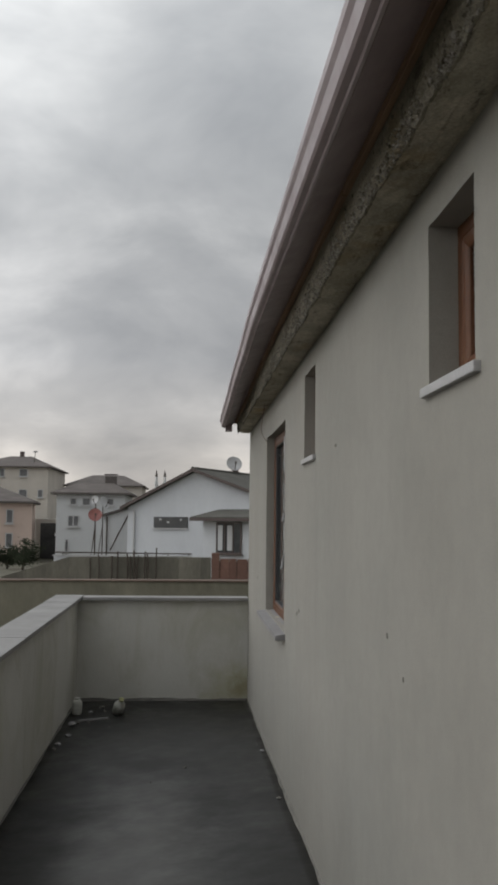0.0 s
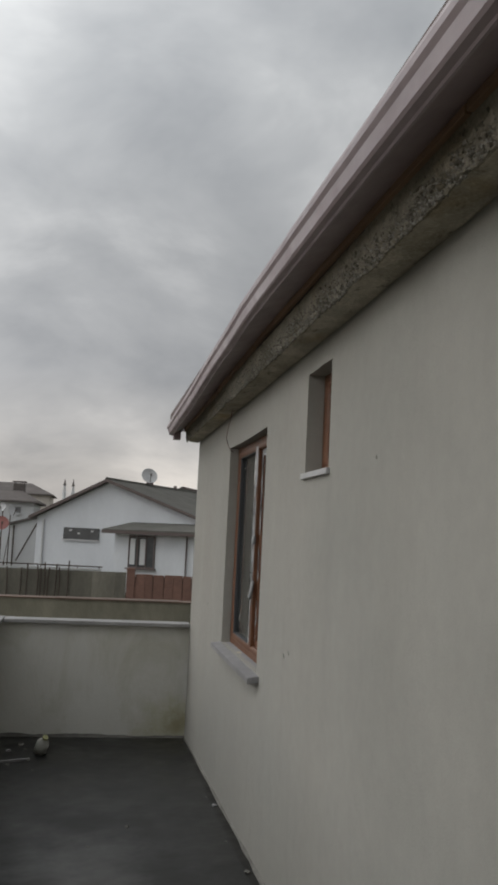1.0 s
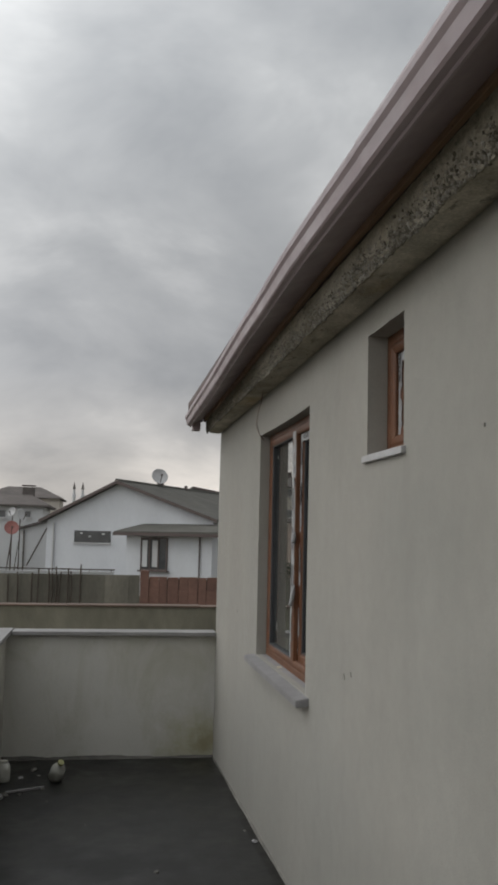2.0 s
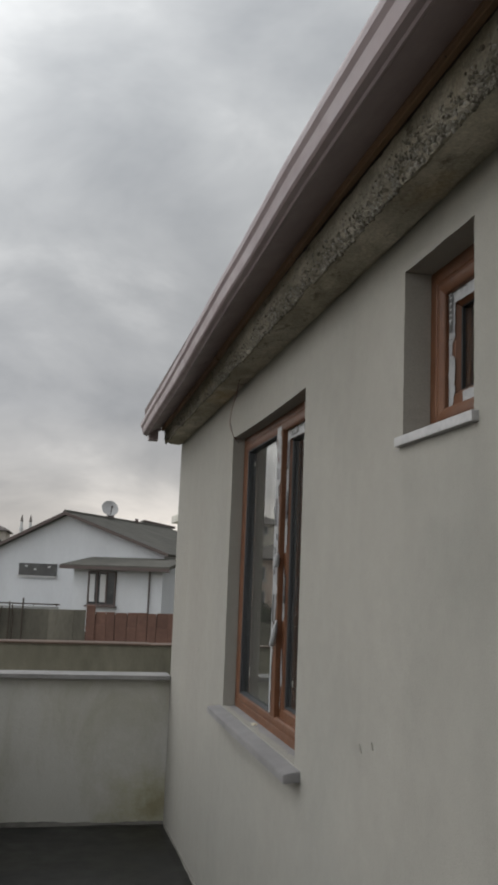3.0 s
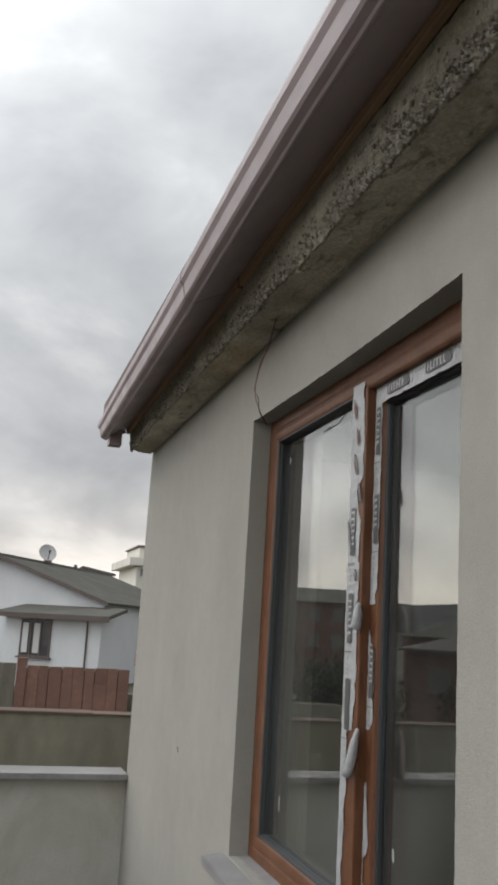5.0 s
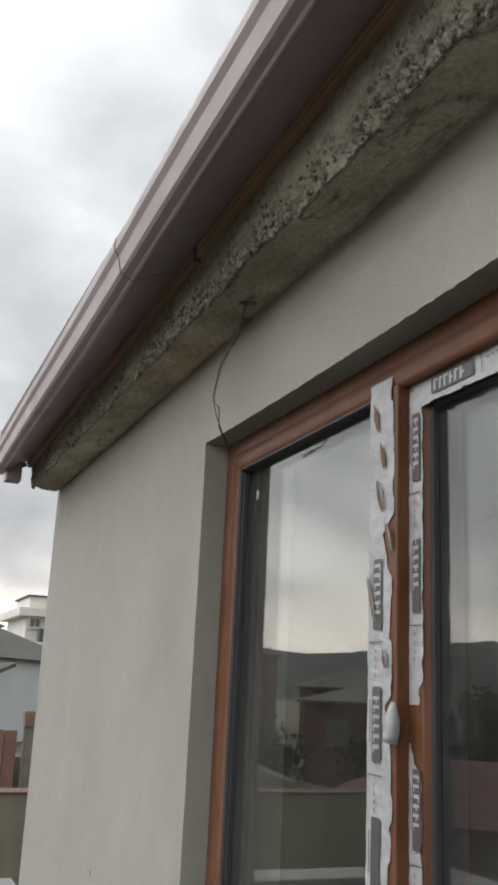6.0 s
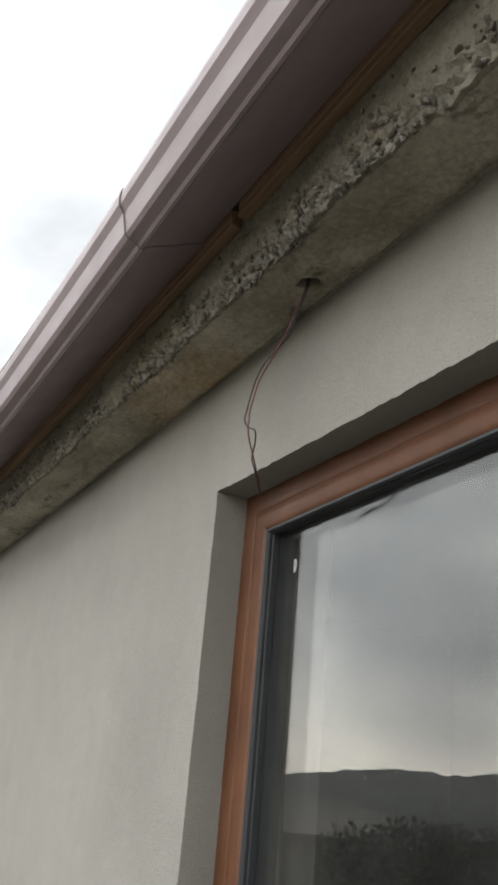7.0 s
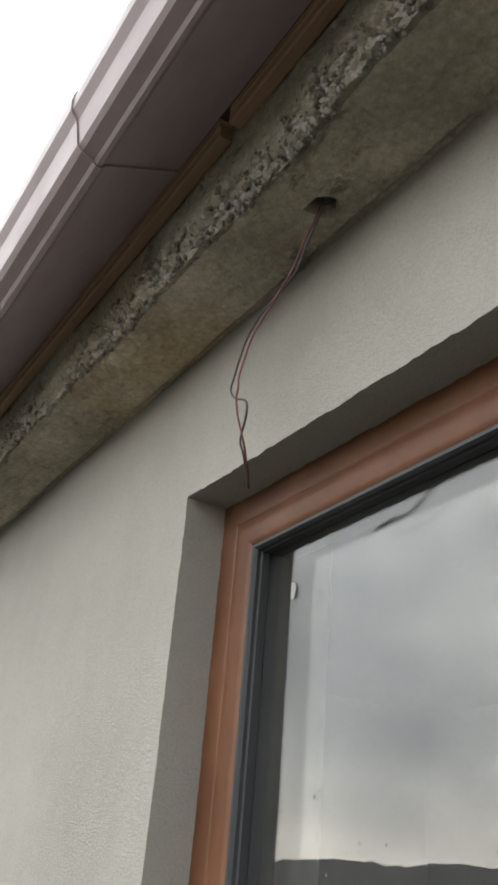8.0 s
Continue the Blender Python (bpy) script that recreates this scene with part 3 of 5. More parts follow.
def gravel_band():
    """Stones that stand out of the honeycombed lower edge of the slab."""
    rng = random.Random(77)
    ico = bmesh.new()
    bmesh.ops.create_icosphere(ico, subdivisions=1, radius=1.0)
    base = [v.co.copy() for v in ico.verts]
    tri = [[v.index for v in f.verts] for f in ico.faces]
    ico.free()
    verts, faces = [], []
    for _ in range(36000):
        y = rng.uniform(1.6, 9.55)
        rich = 0.5 + (0.28 if 3.4 < y < 6.7 else 0.0) + 0.9 * noise.noise(Vector((y * 2.3, 4, 4))) + 0.5 * noise.noise(Vector((y * 7, 1, 4)))
        h = rng.betavariate(0.9, 2.0) * 0.118
        if rng.random() > rich * (1.15 - h / 0.105):
            continue
        sway = edge_sway(y)
        size = rng.choice((0.0016, 0.0020, 0.0024, 0.003, 0.004, 0.0055)) * rng.uniform(0.8, 1.3)
        at = Vector((WX - 0.122 - 0.08 * h + sway * (1 - h / 0.125) + rng.uniform(-0.002, 0.005), y, SLAB + 0.003 + h + rng.uniform(-0.006, 0.004)))
        m = Euler((rng.uniform(0, 6), rng.uniform(0, 6), rng.uniform(0, 6))).to_matrix()
        sx_, sy_, sz_ = rng.uniform(0.6, 1.3), rng.uniform(0.7, 1.5), rng.uniform(0.5, 1.0)
        n = len(verts)
        for v in base:
            k = rng.uniform(0.8, 1.2) * size
            verts.append(at + m @ Vector((v.x * k * sx_, v.y * k * sy_, v.z * k * sz_)))
        faces += [[n + i for i in t] for t in tri]
    me = bpy.data.meshes.new("gravel_band")
    me.from_pydata(verts, [], faces)
    me.materials.append(GRAVEL)
    return tagged(new("gravel_band", me), "pale gravel bared along the slab's lower edge", "gravel", kind="stuff")


gravel_band()
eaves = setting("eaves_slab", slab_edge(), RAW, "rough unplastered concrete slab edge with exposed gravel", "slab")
# second slot: the darker tone for the slab's outer face
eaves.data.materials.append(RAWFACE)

# gutter: a pressed brown profile in lengths, with sleeves where they meet
GUT = [(0.549, 2.692), (0.549, 2.680), (0.455, 2.640), (0.450, 2.634), (0.445, 2.6335), (0.441, 2.6385), (0.4255, 2.6440), (0.4200, 2.6500),
       (0.4125, 2.684), (0.4085, 2.690), (0.4035, 2.697), (0.4020, 2.712), (0.4035, 2.722), (0.4085, 2.726), (0.414, 2.722)]


def drop_of(y):
    """How far the sagging gutter lies over or under its straight line."""
    return float(np.interp(y, (BACK, 2.5, 4.0, 5.5, 6.5, 7.5, 8.2, 9.6), (-0.02, -0.01, 0.025, 0.044, 0.028, -0.012, -0.024, -0.045)))


def profile_run(section, y0, y1, out=0.0, thick=0.0022):
    bm = bmesh.new()
    n = max(2, int((y1 - y0) / 0.12))
    cx, cz = 0.49, 2.69
    rows = []
    for i in range(n + 1):
        y = y0 + (y1 - y0) * i / n
        sag = drop_of(y) + 0.0015 * noise.noise(Vector((y * 1.7, 2, 2)))
        bow = 0.0035 * noise.noise(Vector((y * 0.9, 8, 1)))
        row = []
        for w in (out, out - thick):
            for x, z in (section if w == out else section[::-1]):
                k = section.index((x, z))
                (xa, za), (xb, zb) = section[max(k - 1, 0)], section[min(k + 1, len(section) - 1)]
                nx, nz = zb - za, xa - xb
                ln = math.hypot(nx, nz) * (1 if nx * (x - cx) + nz * (z - cz) > 0 else -1)
                row.append(bm.verts.new((x + nx / ln * w + bow, y, z + nz / ln * w + sag * (0.5 if x > 0.5 else 1.0))))
        rows.append(row)
    for a, b in zip(rows, rows[1:]):
        for k in range(len(a)):
            bm.faces.new((a[k], a[(k + 1) % len(a)], b[(k + 1) % len(a)], b[k]))
    bm.faces.new(rows[0][::-1])
    bm.faces.new(rows[-1])
    return bm


gutter = thing("gutter", (0.45, 3.3, 2.63), "brown plastic rain gutter along the eaves", "gutter")
cuts = [BACK, 1.50, 4.50, 7.50, 9.30, 9.56]
for k, (a, b) in enumerate(zip(cuts, cuts[1:])):
    part("gutter_length", profile_run(GUT, a - (0.022 if k % 2 else 0.0), b + (0.0 if k % 2 else 0.02), 0.0005 + 0.0022 * (k % 2), 0.0016), PVC, gutter)
endp = [(x, 9.562, z + drop_of(9.56)) for x, z in GUT]
part("end_cap", solid(endp, (0, 0.004, 0)), PVC, gutter)
spout = bmesh.new()
box(0.456, 9.48, 2.552, 0.520, 9.555, 2.640, 0.004, spout)
part("outlet", spout, PVC, gutter, "short brown outlet stub")
for y in (7.485, 9.285):
    part("clip", box(0.4005, y - 0.006, 2.716 + drop_of(y), 0.4065, y + 0.006, 2.7305 + drop_of(y), 0.001), PVC, gutter)

# timber battens over the slab edge, butted with small gaps, close under the gutter's inner edge
def batten_run(x0, x1, zlow, zhigh, a, b):
    bm = bmesh.new()
    n = max(2, int((b - a) / 0.15))
    rows = []
    for i in range(n + 1):
        y = a + (b - a) * i / n
        lift = 0.5 * drop_of(y) + 0.0015 * noise.noise(Vector((y * 2.2, 5, 5)))
        rows.append([bm.verts.new((x, y, z + lift)) for x, z in ((x0 + 0.002, zlow), (x1, zlow), (x1, zhigh), (x0, zhigh), (x0, zlow + 0.002))])
    for p, q in zip(rows, rows[1:]):
        for k in range(5):
            bm.faces.new((p[k], p[(k + 1) % 5], q[(k + 1) % 5], q[k]))
    bm.faces.new(rows[0][::-1])
    bm.faces.new(rows[-1])
    return bm


for i, (a, b) in enumerate([(BACK, 0.85), (0.86, 3.34), (3.352, 5.985), (6.0, 7.355), (7.375, 9.56)]):
    o = thing("wood_batten", (0.556, (a + b) / 2, 2.66), "thin raw pine batten nailed along the concrete eaves", "batten", "battens under the eaves")
    dz = (0.0, 0.001, 0.002, 0.0, -0.002)[i]
    part("board", batten_run(0.5500, 0.5660, 2.655 + dz, 2.6795, a, b), BATTEN, o)
    part("lath", batten_run(0.5480, 0.5497, 2.667 + dz, 2.6793, a, b - 0.004), BATTEN, o, "narrow paler strip along the batten")
    for k in range(int((b - a) / 0.6)):
        y = a + 0.25 + 0.6 * k
        z = 2.661 + dz + 0.5 * drop_of(y)
        part("nail", tube([(0.5502, y, z), (0.5488, y, z)], 0.0022, 6), STEEL, o)

# roof sheet above the gutter
setting("roof", solid([(0.43, BACK - 0.1, 2.735), (0.43, 9.62, 2.735), (6.6, 9.62, 4.6), (6.6, BACK - 0.1, 4.6)], (0, 0, 0.05)), SHEET,
        "brown sheet roof sloping up from the eaves", "roof")
setting("wall_gable", solid([(WX + 0.05, WEND - 0.2, SLAB + 0.132), (5.98, WEND - 0.2, SLAB + 0.132), (5.98, WEND - 0.2, 4.38), (WX + 0.05, WEND - 0.2, 2.79)], (0, 0.17, 0)), STUCCO,
        "stucco gable under the roof", "wall")


# ---- terrace ----
def floor_z(x, y):
    """The screed rises towards the house and the near end, so that water runs to the far outer corner."""
    return 0.040 * (9.6 - max(y, 4.2)) * max(0.0, (x + 0.9) / 1.6) + 0.0025 * fbm((x, y, 0), 1.5, 2)


def screed():
    bm = bmesh.new()
    xs, ys = steps(-0.92, WX + 0.03, [], 0.09), steps(BACK, WEND + 0.02, [], 0.09)
    top = [[bm.verts.new((x, y, floor_z(x, y))) for y in ys] for x in xs]
    low = [[bm.verts.new((x, y, -0.25)) for y in (ys[0], ys[-1])] for x in (xs[0], xs[-1])]
    for a, b in zip(top, top[1:]):
        for k in range(len(ys) - 1):
            bm.faces.new((a[k], b[k], b[k + 1], a[k + 1]))
    bm.faces.new((low[0][0], low[0][1], low[1][1], low[1][0]))
    bm.faces.new([*[row[0] for row in top], low[1][0], low[0][0]])
    bm.faces.new([*[row[-1] for row in top], low[1][1], low[0][1]])
    bm.faces.new([*top[0], low[0][1], low[0][0]])
    bm.faces.new([*top[-1], low[1][1], low[1][0]])
    return bm


setting("floor", screed(), SCREED, "dark wet cement terrace floor", "floor", True)
setting("terrace_base", box(-1.13, BACK - 0.2, -2.6, WX, WEND + 0.2, -0.252), PARAPET, "rendered storey below the terrace", "wall")


def wobbly_box(x0, y0, z0, x1, y1, z1, size, amp):
    xs, ys, zs = steps(x0, x1, [], size), steps(y0, y1, [], size), steps(z0, z1, [], size)
    bm = bmesh.new()
    seen = {}

    def vert(p):
        key = tuple(round(c, 4) for c in p)
        if key not in seen:
            q = Vector(p)
            seen[key] = bm.verts.new(q + amp * Vector((fbm(q, 1.6, 3), fbm(q + Vector((9, 0, 0)), 1.6, 3), 0.5 * fbm(q + Vector((0, 9, 0)), 1.6, 3))))
        return seen[key]

    def sheet(us, vs, at):
        for a, b in zip(us, us[1:]):
            for c, d in zip(vs, vs[1:]):
                bm.faces.new([vert(at(*q)) for q in ((a, c), (b, c), (b, d), (a, d))])

    for x in (x0, x1):
        sheet(ys, zs, lambda u, v: (x, u, v))
    for y in (y0, y1):
        sheet(xs, zs, lambda u, v: (u, y, v))
    for z in (z0, z1):
        sheet(xs, ys, lambda u, v: (u, v, z))
    return bm


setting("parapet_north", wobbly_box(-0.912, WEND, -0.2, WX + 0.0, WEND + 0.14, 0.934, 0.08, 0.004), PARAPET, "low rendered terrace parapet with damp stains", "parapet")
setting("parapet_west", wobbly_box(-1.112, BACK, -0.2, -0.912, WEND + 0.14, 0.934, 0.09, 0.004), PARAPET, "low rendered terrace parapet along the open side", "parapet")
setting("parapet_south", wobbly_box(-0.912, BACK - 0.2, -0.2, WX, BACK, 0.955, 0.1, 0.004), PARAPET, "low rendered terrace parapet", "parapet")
cop = thing("coping_north", (0, 9.65, 0.936), "pale stone coping on the parapet", "coping", kind="structure")
for a, b in ((-0.872, -0.131), (-0.130, WX - 0.004)):
    part("coping_slab", box(a, 9.545, 0.935, b, 9.765, 0.963, 0.002), COPING, cop)
cop = thing("coping_west", (-1.0, 3.0, 0.936), "pale stone coping on the side parapet", "coping", kind="structure")
y = BACK
while y < 9.8:
    e = min(y + 1.2, 9.765)
    part("coping_slab", box(-1.145, y + 0.002, 0.936, -0.878, e - 0.002, 0.967 + 0.001 * math.sin(y * 3), 0.003), COPING, cop)
    y += 1.2


def fillet(path, width, height, seed):
    """A ragged run of mortar along the foot of a wall."""
    bm = bmesh.new()
    rows = []
    for p, side in path:
        v = Vector((p[0] * 1.0, p[1] * 1.0, seed))
        k = 0.75 + 0.45 * noise.noise(v * 1.9) + 0.35 * noise.noise(v * 6.0) + 0.14 * noise.noise(v * 21.0)
        rows.append([bm.verts.new(Vector(p) + Vector(side) * o + Vector((0, 0, h))) for o, h in
                     ((-0.01, height * k), (width * 0.25 * k, height * k * 0.75), (width * 0.65 * k, height * 0.3 * k), (width * k, -0.004))])
    for a, b in zip(rows, rows[1:]):
        for i in range(3):
            bm.faces.new((a[i], a[i + 1], b[i + 1], b[i]))
    return bm


def foot(y0, y1, x, side):
    n = int((y1 - y0) / 0.02)
    ys = [y0 + (y1 - y0) * i / n for i in range(n + 1)]
    return [((x, y, floor_z(x, y)), (side, 0, 0)) for y in ys]


setting("skirting_mortar", fillet(foot(BACK, WEND, WX, -1), 0.016, 0.014, 3), PALEMORTAR, "ragged mortar line at the wall foot", "mortar", True)
setting("skirting_mortar_west", fillet(foot(BACK, WEND, -0.912, 1), 0.022, 0.012, 4), MORTAR, "ragged mortar line at the parapet foot", "mortar", True)
n = 90
setting("skirting_mortar_north", fillet([((-0.912 + 1.61 * i / n, WEND, 0), (0, -1, 0)) for i in range(n + 1)], 0.055, 0.034, 5), MORTAR,
        "ragged mortar line at the parapet foot", "mortar", True)


# ---- windows ----
OUTER = [(0.0, 0.070), (0.0, 0.002), (0.002, 0.0), (0.036, 0.0), (0.039, 0.0018), (0.043, 0.0010), (0.048, -0.0012), (0.053, -0.0012), (0.059, 0.0),
         (0.066, 0.0025), (0.072, 0.0055), (0.075, 0.009), (0.075, 0.070)]
SASH = [(0.0, 0.075), (0.0, 0.003), (0.003, 0.0), (0.049, 0.0), (0.053, 0.002), (0.057, 0.008), (0.060, 0.012), (0.060, 0.075)]
GLAZING = [(-0.002, 0.0), (0.002, 0.0), (0.0045, 0.004), (0.0045, 0.009), (0.006, 0.011), (0.006, 0.0215), (-0.002, 0.0215)]
SPACER = [(-0.001, 0.0), (0.0055, 0.0), (0.0055, 0.036), (-0.001, 0.036)]
SASHSEAL = [(-0.002, 0.0), (0.002, 0.0), (0.0045, 0.004), (0.0055, 0.0125), (-0.002, 0.0125)]
SEAL = [(0.0, 0.0), (0.002, -0.001), (0.0045, 0.001), (0.0045, 0.012), (0.0, 0.012)]


def film_strip(along0, along1, across0, across1, x, seed, upright=True, ragged=1.0, torn=()):
    """Torn protective film: one clean and one ragged edge, creased. torn: (share of the length, share of the width gone) pairs."""
    rng = random.Random(seed)
    bm = bmesh.new()
    n = max(8, int(abs(along1 - along0) / 0.005))
    rows, cut, hold = [], 0.0, 0
    for i in range(n + 1):
        a = along0 + (along1 - along0) * i / n
        if hold <= 0:
            hold, goal = rng.randint(2, 9), rng.choice((0.0, 0.0, 0.02, 0.05, 0.10, 0.18, 0.30)) * ragged
        hold -= 1
        cut += (goal - cut) * rng.uniform(0.4, 1.0) + rng.uniform(-0.012, 0.012) * ragged
        gone = min(0.97, cut + (float(np.interp(i / n, [t for t, _ in torn], [g for _, g in torn])) if torn else 0.0))
        lo, hi = across0 + rng.uniform(-0.001, 0.001), across1 + (across0 - across1) * gone
        row = []
        for k in range(6):
            c = lo + (hi - lo) * k / 5
            w = x - 0.0012 - 0.0026 * abs(noise.noise(Vector((a * 38, c * 60, seed)))) - (0.0045 * min(1.0, gone * 2) * abs(noise.noise(Vector((a * 22, 3, seed)))) if k == 5 else 0)
            row.append(bm.verts.new((w, c, a) if upright else (w, a, c)))
        rows.append(row)
    for p, q in zip(rows, rows[1:]):
        for k in range(5):
            bm.faces.new((p[k], p[k + 1], q[k + 1], q[k]))
    return bm


def print_marks(along0, along1, across0, across1, x, seed, upright=True, light=False):
    """Dark printed panels and fine lines; light: the pale bars that stand inside the panels."""
    rng = random.Random(seed)
    bm = bmesh.new()

    def patch(a0, a1, c0, c1, d):
        q = [(a0, c0), (a1, c0), (a1, c1), (a0, c1)]
        bm.faces.new([bm.verts.new((x - d, c, a) if upright else (x - d, a, c)) for a, c in q])

    w = across1 - across0
    a, way = along0 + 0.01, 1 if along1 > along0 else -1
    while (along1 - a) * way > 0.14:
        a0, a1 = a, a + way * 0.112
        if not light:
            patch(a0 + way * 0.003, a1 - way * 0.003, across0 + w * 0.30, across0 + w * 0.74, 0.0040)
            patch(a0, a1, across0 + w * 0.33, across0 + w * 0.71, 0.0041)
            for k in range(4):
                patch(a1 + way * (0.030 + 0.012 * k), a1 + way * (0.036 + 0.012 * k), across0 + w * 0.42, across0 + w * 0.46, 0.0042)
            patch(a1 + way * 0.018, a1 + way * 0.0195, across0 + w * 0.05, across0 + w * 0.8, 0.0042)
            patch(a0 + way * 0.02, a1 - way * 0.03, across0 + w * 0.19, across0 + w * 0.22, 0.0042)
        b = a0 + way * 0.008
        for k in range(6):
            d, gap = rng.uniform(0.0045, 0.0065), rng.uniform(0.0025, 0.0045)
            if light:
                patch(b, b + way * d, across0 + w * 0.36, across0 + w * 0.68, 0.0046)
                c = across0 + w * rng.choice((0.37, 0.50, 0.62))
                patch(b + way * d, b + way * (d + gap + 0.002), c, c + w * 0.06, 0.0046)
            b += way * (d + gap + 0.0052)
        a = a1 + way * rng.uniform(0.075, 0.10)
    return bm


TEAR = [(0, 1), (0.45, 0.62), (0.7, 0.25), (1.0, 0.0), (0.85, -0.35), (0.9, -0.6), (0.3, -1), (-0.25, -0.72), (-0.7, -0.3), (-0.6, -0.05), (-0.95, 0.2), (-0.55, 0.55)]


def tears(spots, x, seed):
    """Leaf-shaped holes torn slantwise into the film, through which the oak shows."""
    rng = random.Random(seed)
    bm = bmesh.new()
    for y, z, h, w in spots:
        pts = [(a + rng.uniform(-0.15, 0.15), b + rng.uniform(-0.07, 0.07)) for a, b in TEAR]
        bm.faces.new([bm.verts.new((x - 0.0052, y + w * a + 0.35 * h * b, z + h * b)) for a, b in pts])
    return bm


def curls(spots, x, seed):
    """The lifted lips of film beside the tears."""
    rng = random.Random(seed)
    bm = bmesh.new()
    for y, z, h, w in spots:
        rows = []
        for k in range(7):
            b = 0.8 - 1.7 * k / 6
            out = math.sin(math.pi * k / 6) * w * rng.uniform(0.4, 0.7)
            at = y - w * 0.85 + 0.35 * h * b
            rows.append([bm.verts.new((x - d, at - e * out, z + h * b)) for d, e in ((0.0045, 0.0), (0.0085, 0.3), (0.0090, 0.8), (0.0060, 1.0))])
        for p, q in zip(rows, rows[1:]):
            for k in range(3):
                bm.faces.new((p[k], p[k + 1], q[k + 1], q[k]))
    return bm


def rolled(top, low, radius):
    """A strip of film that has come loose and rolled up on itself, hanging from its upper end."""
    pts = [Vector(top).lerp(Vector(low), k / 6) + Vector((0, 0.002 * math.sin(k * 1.3), 0)) for k in range(7)]
    return tube(pts, [radius * (0.35 + 0.65 * min(1.0, k / 2.5)) for k in range(7)], 9)


def pane(parent, y0, y1, z0, z1, x):
    for d in (0.0, 0.020):
        o = part("glass_pane", box(x + d, y0, z0, x + d + 0.004, y1, z1), GLASS, parent)
        o.visible_shadow = False


def sill(y0, y1, z, x0, x1, label, thick=0.030, fall=0.020):
    poly = [(x1, y0, z), (x0, y0, z - fall), (x0, y0, z - fall - thick), (x1, y0, z - thick - 0.012)]
    bm = solid(poly, (0, y1 - y0, 0))
    bmesh.ops.bevel(bm, geom=bm.edges[:], offset=0.003, segments=2, affect="EDGES")
    return bm


# the tall two-light window
Y0, Y1, Z0, Z1 = OPENINGS[0]
XF = 0.759
SX = XF + 0.024                       # the opening light lies behind the fixed frame
win = thing("window_1", (XF, (Y0 + Y1) / 2, Z0), "golden oak two-light window with torn white protective film", "window", kind="structure")
creased(part("window_frame", ring(OUTER, Y0 - 0.004, Y1 + 0.004, Z0 - 0.004, Z1 + 0.004, XF), OAK, win), 32)
part("mullion", box(XF + 0.0, 6.877, Z0 + 0.066, XF + 0.07, 6.960, Z1 - 0.066, 0.004), OAK, win)
part("gasket", ring(GLAZING, 6.958, Y1 - 0.071, Z0 + 0.071, Z1 - 0.071, XF + 0.006), SLATE, win, "slate grey glazing gasket")
pane(win, 6.952, Y1 - 0.062, Z0 + 0.062, Z1 - 0.062, XF + 0.027)
part("spacer", ring(SPACER, 6.958, Y1 - 0.071, Z0 + 0.071, Z1 - 0.071, XF + 0.0312), SLATE, win, "slate grey pane spacer")
sash_1 = part("sash", ring(SASH, Y0 + 0.050, 6.893, Z0 + 0.050, Z1 - 0.050, SX), OAK, win)
part("gasket", ring(SASHSEAL, Y0 + 0.110, 6.833, Z0 + 0.110, Z1 - 0.110, SX + 0.009), SLATE, sash_1)
pane(sash_1, Y0 + 0.102, 6.841, Z0 + 0.102, Z1 - 0.102, SX + 0.022)
part("spacer", ring(SPACER, Y0 + 0.110, 6.833, Z0 + 0.110, Z1 - 0.110, SX + 0.0262), SLATE, sash_1)
film = part("protective_film", film_strip(Z1 - 0.050, Z0 + 0.075, 6.961, 6.884, XF, 11, ragged=0.35,
                                          torn=((0, 0), (0.20, 0.0), (0.215, 0.30), (0.27, 0.24), (0.285, 0.06), (0.44, 0.04), (0.455, 0.32), (0.47, 0.10), (0.56, 0.0),
                                                (0.66, 0.06), (0.685, 0.12), (0.69, 0.52), (0.80, 0.46), (0.90, 0.62), (1, 0.55))), FILM, win, "torn white protective film")
part("printed_marks", print_marks(Z1 - 0.36, Z0 + 0.40, 6.961, 6.900, XF, 5), PRINT, film, "dark printed bars")
part("printed_bars", print_marks(Z1 - 0.36, Z0 + 0.40, 6.961, 6.900, XF, 5, light=True), FILM, film)
HOLES = [(6.936, 2.216, 0.027, 0.0085), (6.914, 2.146, 0.025, 0.0085), (6.924, 2.082, 0.029, 0.0085), (6.897, 2.010, 0.026, 0.0075), (6.949, 1.915, 0.040, 0.0060), (6.906, 1.822, 0.016, 0.0070)]
part("tear", tears(HOLES, XF, 2), OAK, film)
part("film_lip", curls(HOLES[2:], XF, 4), FILM, film)
film = part("protective_film", film_strip(Z1 - 0.062, 1.755, 6.8790, 6.838, SX, 23, ragged=0.3, torn=((0, 0), (0.93, 0.0), (0.95, 0.2), (1, 0.25))), FILM, win, "torn white protective film")
part("printed_marks", print_marks(Z1 - 0.13, 1.74, 6.879, 6.831, SX, 6), PRINT, film, "dark printed bars")
part("printed_bars", print_marks(Z1 - 0.13, 1.74, 6.879, 6.831, SX, 6, light=True), FILM, film)
film = part("protective_film", film_strip(1.700, 1.485, 6.8790, 6.838, SX, 27, ragged=0.3, torn=((0, 0.75), (0.12, 0.55), (0.20, 0.12), (0.9, 0.1), (0.94, 0.3), (1, 0.45))), FILM, win, "torn white protective film")
part("printed_marks", print_marks(1.655, 1.50, 6.879, 6.831, SX, 7), PRINT, film, "dark printed bars")
part("printed_bars", print_marks(1.655, 1.50, 6.879, 6.831, SX, 7, light=True), FILM, film)
film = part("protective_film", film_strip(1.375, Z0 + 0.10, 6.8765, 6.845, SX, 29, ragged=1.2, torn=((0, 0.6), (0.3, 0.35), (0.5, 0.1), (0.7, 0.5), (1, 0.85))), FILM, win, "ragged rest of white protective film")
